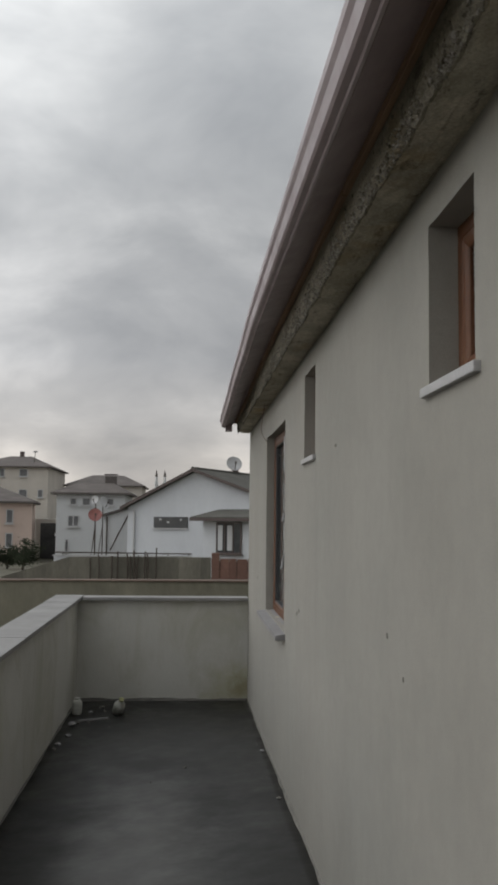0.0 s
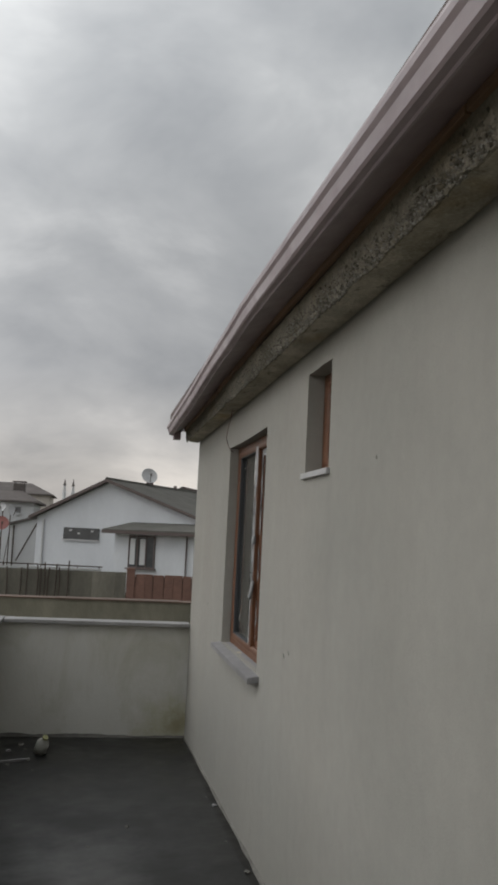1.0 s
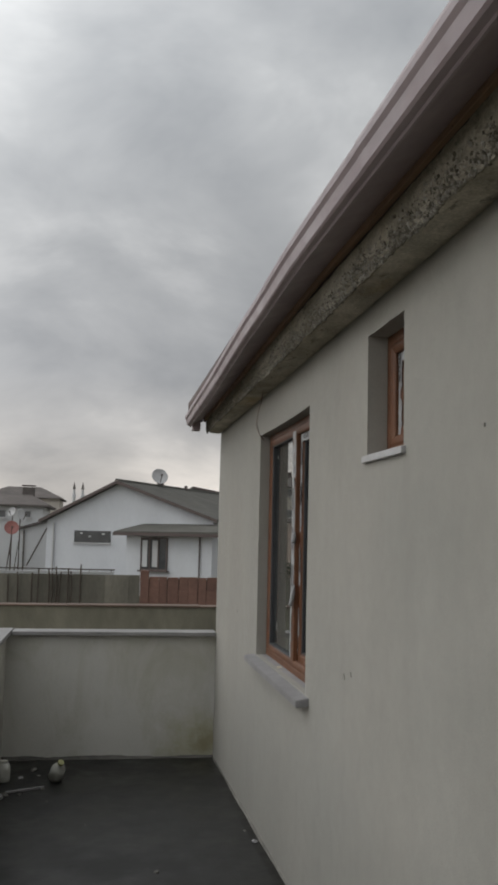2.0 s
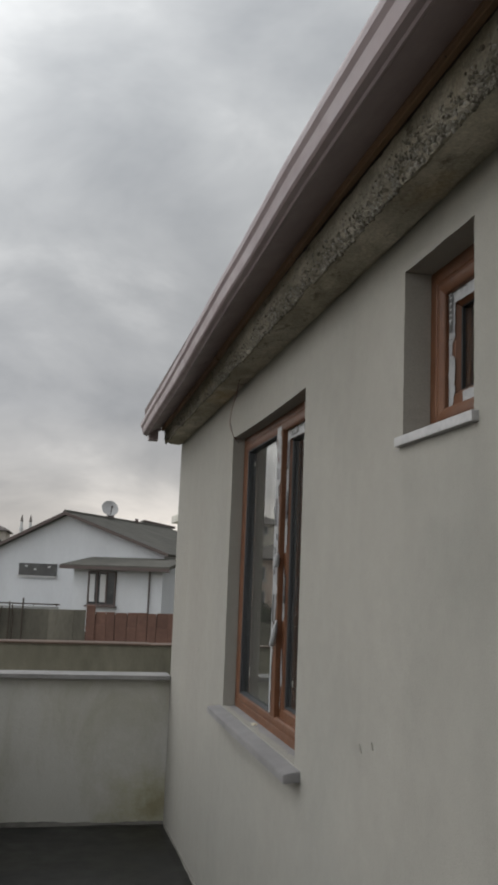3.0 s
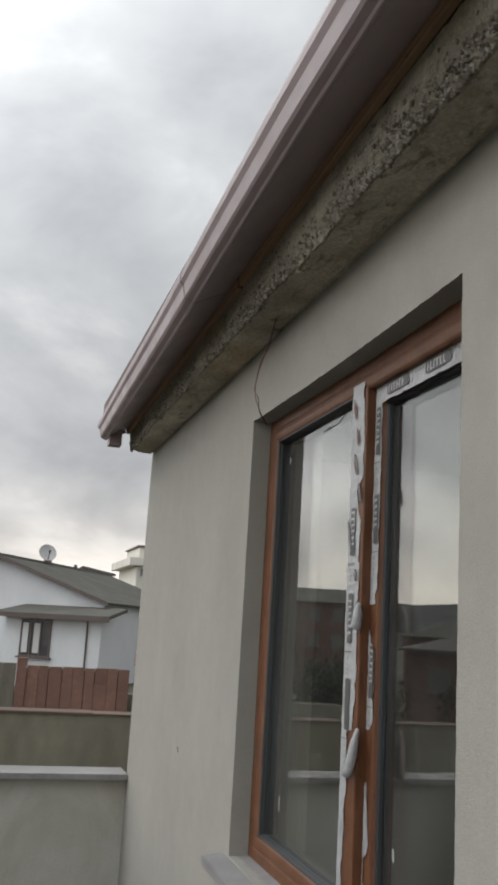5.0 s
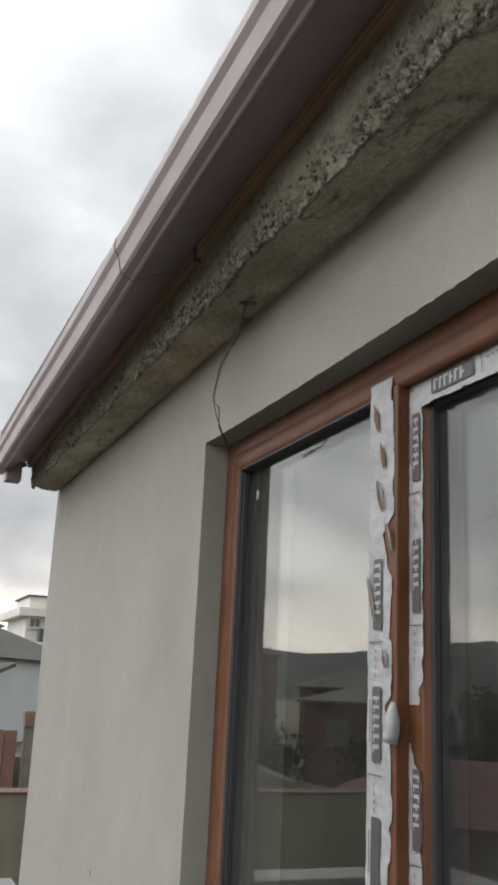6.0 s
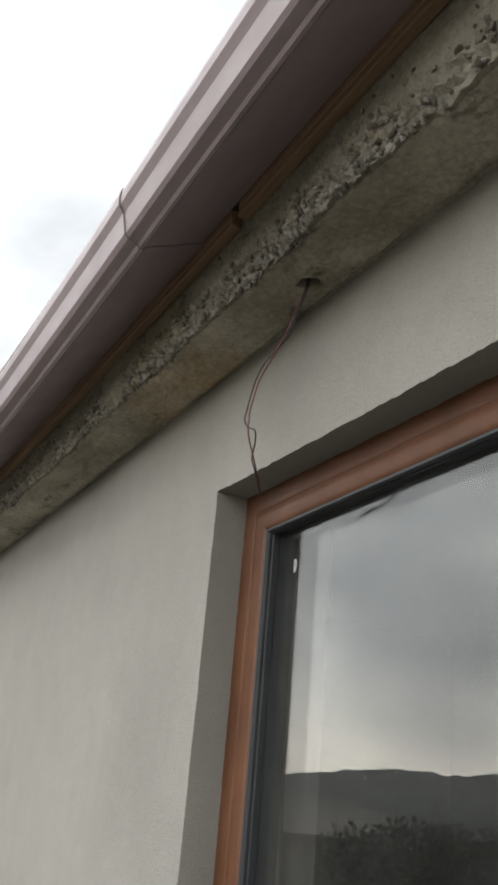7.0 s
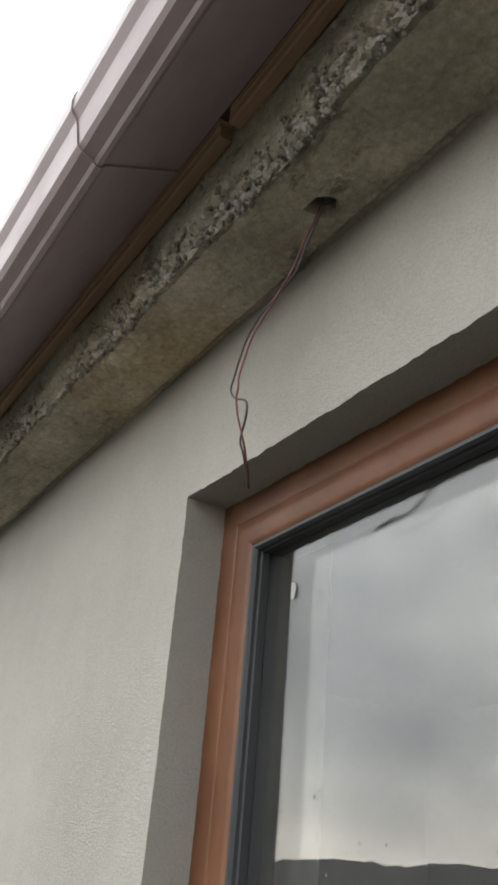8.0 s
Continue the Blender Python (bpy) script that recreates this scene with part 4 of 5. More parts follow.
film = part("protective_film", film_strip(6.870, Y0 + 0.055, Z1 - 0.062, Z1 - 0.112, SX, 31, False, 0.25), FILM, win, "white protective film")
part("printed_marks", print_marks(6.80, Y0 + 0.06, Z1 - 0.056, Z1 - 0.116, SX, 8, False), PRINT, film, "dark printed bars")
part("printed_bars", print_marks(6.80, Y0 + 0.06, Z1 - 0.056, Z1 - 0.116, SX, 8, False, light=True), FILM, film)
part("film_roll", rolled((XF - 0.006, 6.874, 1.757), (XF - 0.010, 6.877, 1.700), 0.012), FILM, win, "rolled-up flap of white film", smooth=True)
part("film_roll", rolled((XF - 0.004, 6.862, 1.487), (XF - 0.016, 6.884, 1.385), 0.011), FILM, win, "rolled-up flap of white film", smooth=True)
part("sticker", solid([(XF + 0.0255, 7.519 + a, 2.188 + b * 0.8) for a, b in ((0.006, 0.013), (0.001, 0.015), (-0.005, 0.006), (-0.002, -0.009), (0.005, -0.013))], (0.001, 0, 0)), STICKER, win)
part("sticker", solid([(SX + 0.0205, 6.770 + a, 1.25 + b) for a, b in ((0.005, 0.013), (-0.004, 0.009), (-0.004, -0.013), (0.004, -0.010))], (0.001, 0, 0)), STICKER, win)
part("sticker", solid([(XF + 0.0255, 7.47 + a, 1.22 + b) for a, b in ((0.005, 0.022), (-0.004, 0.015), (-0.004, -0.022), (0.004, -0.016))], (0.001, 0, 0)), STICKER, win)
rng = random.Random(61)
drops = bmesh.new()
for _ in range(240):
    y, z = rng.uniform(7.02, 7.56), 1.15 + 0.95 * rng.betavariate(1.6, 1.8)
    k = rng.choice((0.0006, 0.0008, 0.0010, 0.0015)) * rng.uniform(0.8, 1.2)
    bmesh.ops.create_icosphere(drops, subdivisions=1, radius=1.0, matrix=Matrix.Translation((XF + 0.0268, y, z)) @ Matrix.Diagonal((k * 0.6, k, k * rng.uniform(1.0, 1.9), 1)))
o = part("rain_drops", drops, GLASS, win, smooth=True)
o.visible_shadow = False
part("sill", sill(Y0 - 0.080, Y1 + 0.080, Z0 + 0.006, 0.640, XF + 0.01, ""), MARBLE, win, "grey marble window sill")


def small_window(name, hole, xf, sill_y, label):
    y0, y1, z0, z1 = hole
    w = thing(name, (xf, (y0 + y1) / 2, z0), label, "window", kind="structure")
    part("window_frame", ring(OUTER, y0 - 0.004, y1 + 0.004, z0 - 0.004, z1 + 0.004, xf), OAK, w)
    s = part("sash", ring(SASH, y0 + 0.05, y1 - 0.05, z0 + 0.05, z1 - 0.05, xf + 0.020), OAK, w)
    part("gasket", ring(SEAL, y0 + 0.108, y1 - 0.108, z0 + 0.108, z1 - 0.108, xf + 0.034), RUBBER, s)
    pane(s, y0 + 0.102, y1 - 0.102, z0 + 0.102, z1 - 0.102, xf + 0.042)
    f = part("protective_film", film_strip(z1 - 0.055, z0 + 0.065, y1 - 0.062, y1 - 0.108, xf + 0.020, 51, ragged=1.2), FILM, w, "torn white protective film")
    part("printed_marks", print_marks(z1 - 0.07, z0 + 0.06, y1 - 0.062, y1 - 0.108, xf + 0.020, 9), PRINT, f, "dark printed bars")
    part("printed_bars", print_marks(z1 - 0.07, z0 + 0.06, y1 - 0.062, y1 - 0.108, xf + 0.020, 9, light=True), FILM, f)
    part("protective_film", film_strip(y1 - 0.07, y0 + 0.07, z1 - 0.056, z1 - 0.102, xf + 0.020, 53, False, 0.8), FILM, w, "torn white protective film")
    part("protective_film", film_strip(y1 - 0.15, y0 + 0.07, z0 + 0.100, z0 + 0.062, xf + 0.020, 54, False, 1.2), FILM, w, "torn white protective film")
    bm = box(WX - 0.016, sill_y[0], z0 - 0.021, xf + 0.004, sill_y[1], z0 + 0.003, 0.003)
    part("sill", bm, PALESILL, w, "pale marble window sill")


small_window("window_2", OPENINGS[1], 0.772, (4.965, 5.405), "small golden oak window with torn white film")
small_window("window_3", OPENINGS[2], 0.775, (2.555, 2.985), "small golden oak window in a plain reveal")

# ---- surroundings ----
def ground_height(x, y):
    if y < 27.15:
        return -2.5 + 0.25 * fbm((x, y, 0), 0.13, 2)
    far = min(1.0, (y - 27.15) / 60)
    bank = max(0.0, min(1.0, (x + 12 + (y - 27) * 0.25) / 4))       # the raised yard ends towards the open side
    return -2.5 + bank * 2.38 - bank * (0.75 * min(1.0, (y - 27.15) / 12) + 0.6 * far) + 0.15 * fbm((x, y, 0), 0.05, 2)


def ground_sheet():
    bm = bmesh.new()
    def spread(lo, hi, near, centre):
        out, v, s = [centre], centre, near
        while v < hi:
            v += s
            s *= 1.13
            out.append(min(v, hi))
        v, s = centre, near
        while v > lo:
            v -= s
            s *= 1.13
            out.insert(0, max(v, lo))
        return out
    xs = spread(-2500, 2500, 1.2, -3.0)
    ys = sorted(set([round(q, 3) for q in spread(-2500, 2600, 1.2, 20.0)] + [27.14, 27.2]))
    g = [[bm.verts.new((x, y, ground_height(x, y))) for x in xs] for y in ys]
    for j in range(len(ys) - 1):
        for i in range(len(xs) - 1):
            bm.faces.new((g[j][i], g[j][i + 1], g[j + 1][i + 1], g[j + 1][i]))
    return bm


setting("ground", ground_sheet(), SOIL, "rough grass and bare earth round the houses", "ground", True)
setting("retaining_wall", wobbly_box(-8.5, 26.55, -2.8, 30, 26.93, -1.05, 0.6, 0.02), MOSSY, "mossy concrete retaining wall", "wall")
near = thing("boundary_wall", (0, 13.8, -2.6), "mossy concrete boundary wall with a thin brown coping", "wall")
part("wall_body", wobbly_box(-3.8, 13.66, -2.7, 9.0, 13.90, 0.832, 0.3, 0.008), MOSSY, near)
for k in range(8):
    part("coping_strip", box(-3.8 + 1.6 * k, 13.64, 0.828 + 0.003 * (k % 2), -2.202 + 1.6 * k, 13.92, 0.843 + 0.003 * (k % 3), 0.004), COPINGBROWN, near)


# ---- garden walls ----
fence = thing("garden_fence", (-1.2, 27.05, 0.0), "weathered grey concrete panel fence on the retaining wall", "fence")
x = -5.1
while x < 0.74:
    w = 0.62
    top = 0.60 if x > -3.2 else max(0.03, 0.60 * (x + 5.15) / 1.95)
    top2 = 0.60 if x + w > -3.2 else max(0.03, 0.60 * (x + w + 5.15) / 1.95)
    e = min(x + w - 0.006, 0.77)
    part("panel", solid([(x, 27.0, -1.05), (e, 27.0, -1.05), (e, 27.0, top2), (x, 27.0, top)], (0, 0.08, 0)), GREYPANEL, fence)
    x += w
part("backing", box(-3.15, 27.084, -1.05, 0.77, 27.11, 0.56), GREYPANEL, fence)
part("footing", box(-8.4, 26.86, -1.06, 12.0, 26.99, -1.0, 0.01), MOSSY, fence)
red = thing("red_fence", (3.0, 27.05, 0.0), "red painted panel fence with a taller post", "fence")
part("post", box(0.785, 26.96, -1.0, 1.01, 27.12, 0.73, 0.02), REDPANEL, red)
x = 1.015
k = 0
while x < 3.18:
    w = (0.27, 0.23, 0.30, 0.25)[k % 4]
    top = 0.565 + 0.008 * math.sin(k * 2.1)
    mid = 0.24 + 0.05 * math.sin(k * 1.7) if k % 3 == 0 else top
    part("panel", box(x, 27.0 + 0.008 * (k % 3), -1.0, x + w - (0.004, 0.016, 0.008)[k % 3], 27.06 + 0.008 * (k % 3), mid - 0.004, 0.004), REDPANEL, red)
    if k % 3 == 0:
        part("panel", box(x + 0.01, 27.006, mid, x + w - 0.008, 27.06, top, 0.004), REDPANEL, red)
    x += w
    k += 1
part("backing", box(1.012, 27.09, -1.0, 3.30, 27.12, 0.50), TRIMBROWN, red)
pier = thing("gate_pier", (4.0, 27.1, -1.0), "grey concrete wall end with red bricks on top", "pier")
part("pier_wall", box(3.52, 27.0, -1.0, 9.0, 27.2, 0.64, 0.02), GREYPANEL, pier)
for k in range(8):
    part("brick", box(3.50 + k * 0.42, 26.97, 0.642, 3.89 + k * 0.42, 27.22, (0.97 if k == 0 else 0.92) + 0.012 * (k % 3), 0.012), REDPANEL, pier)
rng = random.Random(4)
for x, top in ((-2.62, 0.62), (-2.38, 0.715), (-2.02, 0.70), (-1.88, 0.83), (-1.59, 0.795), (-1.50, 0.70), (-1.39, 0.865), (-1.31, 0.72), (-1.116, 0.83), (-1.02, 0.76), (-0.784, 0.93)):
    o = thing("stake", (x, 26.93, -1.0), "thin rusty stake standing against the fence", "stake", "stakes at the fence")
    part("rod", tube([(x, 26.94, -1.0), (x + rng.uniform(-0.015, 0.015), 26.93, top * 0.6 - 0.06), (x + rng.uniform(-0.03, 0.03), 26.92, top - 0.07)], 0.020, 5), STEEL, o)


# ---- houses ----
def far_window(parent, at, width, height, facing, panes=1, trim=TRIMWHITE, ledge=True, glass=FARPANE):
    """A window on a wall: at is the middle, facing the way that it looks (radians from -y, about z)."""
    m = Matrix.Translation(at) @ Matrix.Rotation(facing, 4, "Z")
    w, h = width / 2, height / 2
    bm = bmesh.new()
    for a in ((-w, -0.05, -h, w, 0.02, -h + 0.06), (-w, -0.05, h - 0.06, w, 0.02, h), (-w, -0.05, -h + 0.06, -w + 0.06, 0.02, h - 0.06), (w - 0.06, -0.05, -h + 0.06, w, 0.02, h - 0.06)):
        box(*a, bm=bm)
    for k in range(1, panes):
        c = -w + width * k / panes
        box(c - 0.03, -0.05, -h + 0.06, c + 0.03, 0.02, h - 0.06, bm=bm)
    o = part("window", turned(bm, m), trim, parent)
    o2 = part("pane", turned(box(-w + 0.05, -0.012, -h + 0.05, w - 0.05, 0.01, h - 0.05), m), glass, o)
    if ledge:
        part("ledge", turned(box(-w - 0.08, -0.14, -h - 0.07, w + 0.08, -0.004, -h - 0.004), m), trim, o)
    return o


# the white gable house: its front turned a little to the open side
def gable_house():
    at = Vector((0.40, 45.0, -1.0))
    a = radians(-28)
    h = thing("gable_house", at, "white rendered bungalow with a dark tiled gable roof", "house")
    r = Matrix.Translation(at) @ Matrix.Rotation(a, 4, "Z")
    T = lambda x, y, z: r @ Vector((x, y, z))
    back = r.to_3x3() @ Vector((0, 1, 0))
    za, dp = 4.95, 12.5
    sides = ((-1, 4.04, 3.09), (1, 5.00, 3.22))
    wall = solid([T(-3.75, 0, 0), T(4.75, 0, 0), T(4.75, 0, 3.30), T(0, 0, za), T(-3.75, 0, 3.22)], back * dp)
    part("wall", wall, WHITEWALL, h)
    for s, out, low in sides:
        slab = solid([T(0, -0.30, za + 0.02), T(s * out, -0.30, low + 0.02), T(s * out, dp + 0.3, low + 0.02), T(0, dp + 0.3, za + 0.02)], (0, 0, 0.12))
        roof = part("roof", slab, TILE, h)
        part("barge_board", solid([T(0, -0.335, za + 0.0), T(s * out, -0.335, low + 0.0), T(s * out, -0.335, low + 0.15), T(0, -0.335, za + 0.15)], back * 0.03), TRIMBROWN, roof)
        for k in range(12):
            f0, f1 = (k + 0.5) / 12, (k + 1.1) / 12
            part("tile_course", solid([T(s * out * f0, -0.28, za + (low - za) * f0 + 0.142), T(s * out * f1, -0.28, za + (low - za) * f1 + 0.142),
                                       T(s * out * f1, dp + 0.28, za + (low - za) * f1 + 0.142), T(s * out * f0, dp + 0.28, za + (low - za) * f0 + 0.142)], (0, 0, 0.008)), TILE, roof)
    part("ridge_cap", tube([T(0, -0.3, za + 0.14), T(0, dp + 0.3, za + 0.14)], 0.10, 6), TILE, h)
    rb = part("ribbon_window", turned(box(-2.24, -0.05, 2.22, -0.36, 0.02, 2.76), r), DARKPANE, h, "long dark ribbon window")
    part("ledge", turned(box(-2.28, -0.10, 2.16, -0.32, 0.0, 2.215), r), TRIMWHITE, rb)
    for x, z in ((-1.86, 2.64), (-1.42, 2.50), (-0.72, 2.62)):
        part("lamp", turned(box(x - 0.06, -0.065, z - 0.035, x + 0.06, -0.052, z + 0.035), r), TRIMWHITE, rb)
    part("downpipe", tube([T(-3.35, -0.07, 0.0), T(-3.35, -0.07, 3.1)], 0.05, 6), TRIMWHITE, h)
    part("porch_wall", turned(box(1.27, -1.6, 0.0, 5.3, -0.004, 2.68), r), WHITEWALL, h)
    pr = part("porch_roof", solid([T(0.85, -2.05, 2.63), T(5.75, -2.05, 2.67), T(5.75, 0.0, 3.02), T(1.30, 0.0, 3.00)], (0, 0, 0.14)), TILE, h)
    part("fascia", turned(box(0.82, -2.09, 2.59, 5.77, -2.05, 2.73), r), TRIMBROWN, pr)
    w = far_window(h, T(2.62, -1.62, 1.83), 1.27, 1.42, a, 3, TRIMBROWN, True, DARKPANE)
    part("curtain", turned(box(2.54, -1.650, 1.26, 2.80, -1.634, 2.40), r), TRIMWHITE, w)
    part("curtain", turned(box(2.06, -1.650, 1.26, 2.30, -1.634, 2.40), r), GREYWALL, w)
    part("downpipe", tube([T(4.75, -1.66, 0.0), T(4.75, -1.66, 2.7)], 0.035, 6), TRIMBROWN, h)
    part("chimney", turned(box(-0.2, 4.6, 4.7, 0.05, 4.85, 5.45, 0.02), r), TRIMBROWN, h)
    part("vent_pipe", turned(box(0.0, 7.6, 4.9, 0.14, 7.74, 5.30, 0.02), r), TRIMBROWN, h)
    part("rear_wall", box(5.5, 57.0, 2.4, 6.45, 59.2, 4.12), WHITEWALL, h)
    rear = part("rear_roof", solid([(4.9, 56.6, 4.45), (6.75, 56.6, 4.13), (6.75, 59.6, 4.13), (4.9, 59.6, 4.45)], (0, 0, 0.09)), TILE, h, "low dark roof over the back of the house")
    part("fascia", solid([(4.9, 56.56, 4.42), (6.75, 56.56, 4.10), (6.75, 56.56, 4.20), (4.9, 56.56, 4.52)], (0, 0.03, 0)), TRIMBROWN, rear)
    return h


gable_house()


def dish(at, radius, yaw, tilt, mat, label, mast=0.5):
    o = thing("satellite_dish", (at[0], at[1], at[2] - mast), label, "satellite dish")
    prof = [(0.001, 0.0)] + [(radius * k / 6, radius * 0.28 * (k / 6) ** 2) for k in range(1, 7)] + [(radius * 1.0, radius * 0.28 + 0.02), (radius * 0.97, radius * 0.28 + 0.02)] + \
           [(radius * k / 6, radius * 0.28 * (k / 6) ** 2 + 0.02) for k in range(5, 0, -1)] + [(0.001, 0.02)]
    m = Matrix.Translation(at) @ Matrix.Rotation(yaw, 4, "Z") @ Matrix.Rotation(radians(90) - tilt, 4, "X")
    part("reflector", turned(lathe(prof, (0, 0, 0), 20), m), mat, o, smooth=True)
    part("arm", turned(tube([(0, -radius * 0.9, radius * 0.2), (0, -radius * 0.25, radius * 0.95)], 0.02, 5), m), STEEL, o)
    part("receiver", turned(tube([(0, -radius * 0.28, radius * 0.90), (0, -radius * 0.15, radius * 1.1)], 0.05, 6), m), STEEL, o)
    part("mast", tube([(at[0], at[1] + 0.08, at[2]), (at[0], at[1] + 0.10, at[2] - mast)], 0.03, 5), STEEL, o)
    part("strut", tube([(at[0] - 0.25, at[1] + 0.1, at[2] - mast), (at[0] - 0.02, at[1] + 0.09, at[2] - mast * 0.4)], 0.02, 5), STEEL, o)
    return o


dish((2.42, 48.6, 4.53), 0.42, radians(14), radians(25), DISHGREY, "grey satellite dish on a roof ridge", 0.55)


# the grey house behind, with a hipped roof
def hip_house(name, at, w, d, ze, za, ridge, wall_mat, roof_mat, label, wins, turn=0.0, chim=None, trim=TRIMWHITE):
    h = thing(name, at, label, "house")
    r = Matrix.Translation(at) @ Matrix.Rotation(turn, 4, "Z")
    part("wall", turned(box(-w / 2, 0, 0, w / 2, d, ze), r), wall_mat, h)
    o = 0.35
    base = [(-w / 2 - o, -o, ze), (w / 2 + o, -o, ze), (w / 2 + o, d + o, ze), (-w / 2 - o, d + o, ze)]
    top = [(-ridge / 2, d / 2, za), (ridge / 2, d / 2, za)]
    bm = bmesh.new()
    b = [bm.verts.new(r @ Vector(p)) for p in base]
    b2 = [bm.verts.new(r @ (Vector(p) + Vector((0, 0, 0.12)))) for p in base]
    t = [bm.verts.new(r @ Vector(p)) for p in top]
    bm.faces.new(b[::-1])
    for i in range(4):
        bm.faces.new((b[i], b[(i + 1) % 4], b2[(i + 1) % 4], b2[i]))
    bm.faces.new((b2[0], b2[1], t[1], t[0]))
    bm.faces.new((b2[1], b2[2], t[1]))
    bm.faces.new((b2[2], b2[3], t[0], t[1]))
    bm.faces.new((b2[3], b2[0], t[0]))
    rf = part("roof", bm, roof_mat, h)
    if chim:
        c = part("chimney", turned(box(chim[0], d / 2 - 0.8, chim[2], chim[1], d / 2 - 0.2, chim[3], 0.02), r), roof_mat, rf)
        part("cap", turned(box(chim[0] - 0.06, d / 2 - 0.86, chim[3] + 0.10, chim[1] + 0.06, d / 2 - 0.14, chim[3] + 0.16), r), TRIMBROWN, c)
    for x, z, ww, hh, n in wins:
        far_window(h, r @ Vector((x, -0.004, z)), ww, hh, turn, n, trim)
    return h


hip_house("grey_house", (-5.95, 58.0, -1.0), 4.2, 7.0, 4.1, 5.12, 1.6, GREYWALL, TILE2, "pale grey two-storey house with a hipped tile roof",
          [(-1.08, 3.66, 0.42, 0.45, 1), (-0.28, 3.66, 0.52, 0.5, 1), (1.2, 3.66, 0.45, 0.45, 1), (-1.05, 2.45, 0.70, 0.70, 2), (-1.42, 0.95, 0.25, 0.8, 1)], 0.0, (0.60, 1.32, 4.6, 5.36))
annex = thing("lean_to", (-3.6, 51.5, -0.9), "grey lean-to with a dark sloping roof", "shed")
part("wall", solid([(-4.55, 51.5, -0.9), (-2.9, 51.5, -0.9), (-2.9, 51.5, 2.25), (-4.55, 51.5, 1.75)], (0, 3.0, 0)), GREYWALL, annex)
part("roof", solid([(-4.75, 51.3, 1.72), (-2.75, 51.3, 2.32), (-2.75, 54.6, 2.32), (-4.75, 54.6, 1.72)], (0, 0, 0.12)), TILE2, annex)
part("handrail", tube([(-4.15, 51.3, -0.1), (-3.05, 51.3, 2.15)], 0.04, 5), STEEL, annex)
part("downpipe", tube([(-4.35, 51.42, -0.7), (-4.35, 51.42, 1.75)], 0.04, 5), STEEL, annex)
dish((-4.83, 49.6, 1.80), 0.36, radians(10), radians(20), DISHRED, "faded red satellite dish on a pole", 2.6)
dish((-4.45, 49.8, 2.45), 0.33, radians(60), radians(20), DISHGREY, "pale satellite dish on a pole", 3.2)
dish((-5.10, 52.5, 2.65), 0.24, radians(-30), radians(20), DISHGREY, "small grey satellite dish on a pole", 3.5)
low = thing("yard_wall", (-3.0, 44.0, -0.9), "low white yard wall with a rail", "wall")
part("wall", box(-6.0, 43.2, -0.95, 0.25, 43.4, -0.07), WHITEWALL, low)
part("coping", box(-6.05, 43.15, -0.066, 0.30, 43.45, -0.02), TRIMWHITE, low)
part("rail", tube([(-6.0, 43.25, 0.10), (0.3, 43.25, 0.06)], 0.03, 5), STEEL, low)
for x in (-5.6, -4.0, -2.4, -0.8, 0.15):
    part("rail_post", tube([(x, 43.25, -0.03), (x, 43.25, 0.10)], 0.025, 5), STEEL, low)

hip_house("apartment_block", (-17.2, 90.0, -2.0), 7.4, 12.0, 8.4, 9.85, 2.2, BEIGEWALL, TILE2, "beige three-storey apartment block with a tiled roof",
          [(1.35, 8.0 - 0.1, 0.8, 0.75, 1), (1.35, 5.9, 0.8, 0.8, 1), (-0.9, 7.9, 0.9, 0.8, 2), (-0.9, 5.9, 0.9, 0.8, 2), (-0.9, 3.7, 0.9, 0.8, 2), (1.35, 3.7, 0.8, 0.8, 1), (3.0, 5.9, 0.5, 0.8, 1)], 0.0)
aerial = thing("roof_aerial", (-15.2, 92.0, 7.6), "small white roof aerial on a thin pole", "aerial")
part("pole", tube([(-15.2, 92.0, 7.0), (-15.1, 92.0, 8.2)], 0.03, 5), STEEL, aerial)
part("vane", box(-15.3, 91.95, 8.0, -14.9, 92.05, 8.16, 0.02), TRIMWHITE, aerial)
ch = thing("chimney_stack", (-17.1, 96.0, 7.3), "short brown chimney on a roof", "chimney")
part("stack", box(-17.3, 95.8, 6.6, -16.9, 96.2, 8.35, 0.02), TRIMBROWN, ch)
hip_house("salmon_house", (-13.2, 60.0, -1.2), 6.6, 8.0, 3.75, 4.9, 2.0, PINKWALL, TILE2, "salmon painted house with a low tiled roof",
          [(1.9, 2.9, 0.45, 0.9, 1), (1.9, 1.4, 0.45, 0.9, 1), (-0.5, 2.8, 0.8, 0.9, 2), (-0.5, 1.3, 0.8, 0.9, 2)], radians(8))
gar = thing("garage", (-9.6, 66.0, -1.2), "low building with an open dark doorway", "garage")
part("wall", box(-10.6, 66.0, -1.2, -7.6, 70.0, 1.55), BEIGEWALL, gar)
# Dark sheet stands for the shade inside the open doorway.
part("doorway_shade", box(-10.25, 65.93, -1.2, -8.75, 65.996, 1.25), DARKPANE, gar)
part("vent_hood", box(-9.25, 65.8, 0.35, -8.95, 65.95, 0.55, 0.02), TRIMWHITE, gar)
hip_house("brown_roof_house", (-9.0, 100.0, -2.0), 8.0, 9.0, 7.0, 8.4, 3.5, BEIGEWALL, TILE2, "far beige house with a brown roof",
          [(-2.4, 6.1, 0.8, 0.8, 1), (0.0, 6.1, 0.8, 0.8, 1), (2.4, 6.1, 0.8, 0.8, 1)])
hip_house("far_house", (-2.2, 88.0, -2.0), 3.4, 7.0, 5.6, 6.5, 1.5, GREYWALL, TILE2, "far grey house with a tiled roof", [(0.6, 4.6, 0.7, 0.8, 1), (-0.8, 4.6, 0.7, 0.8, 1)])
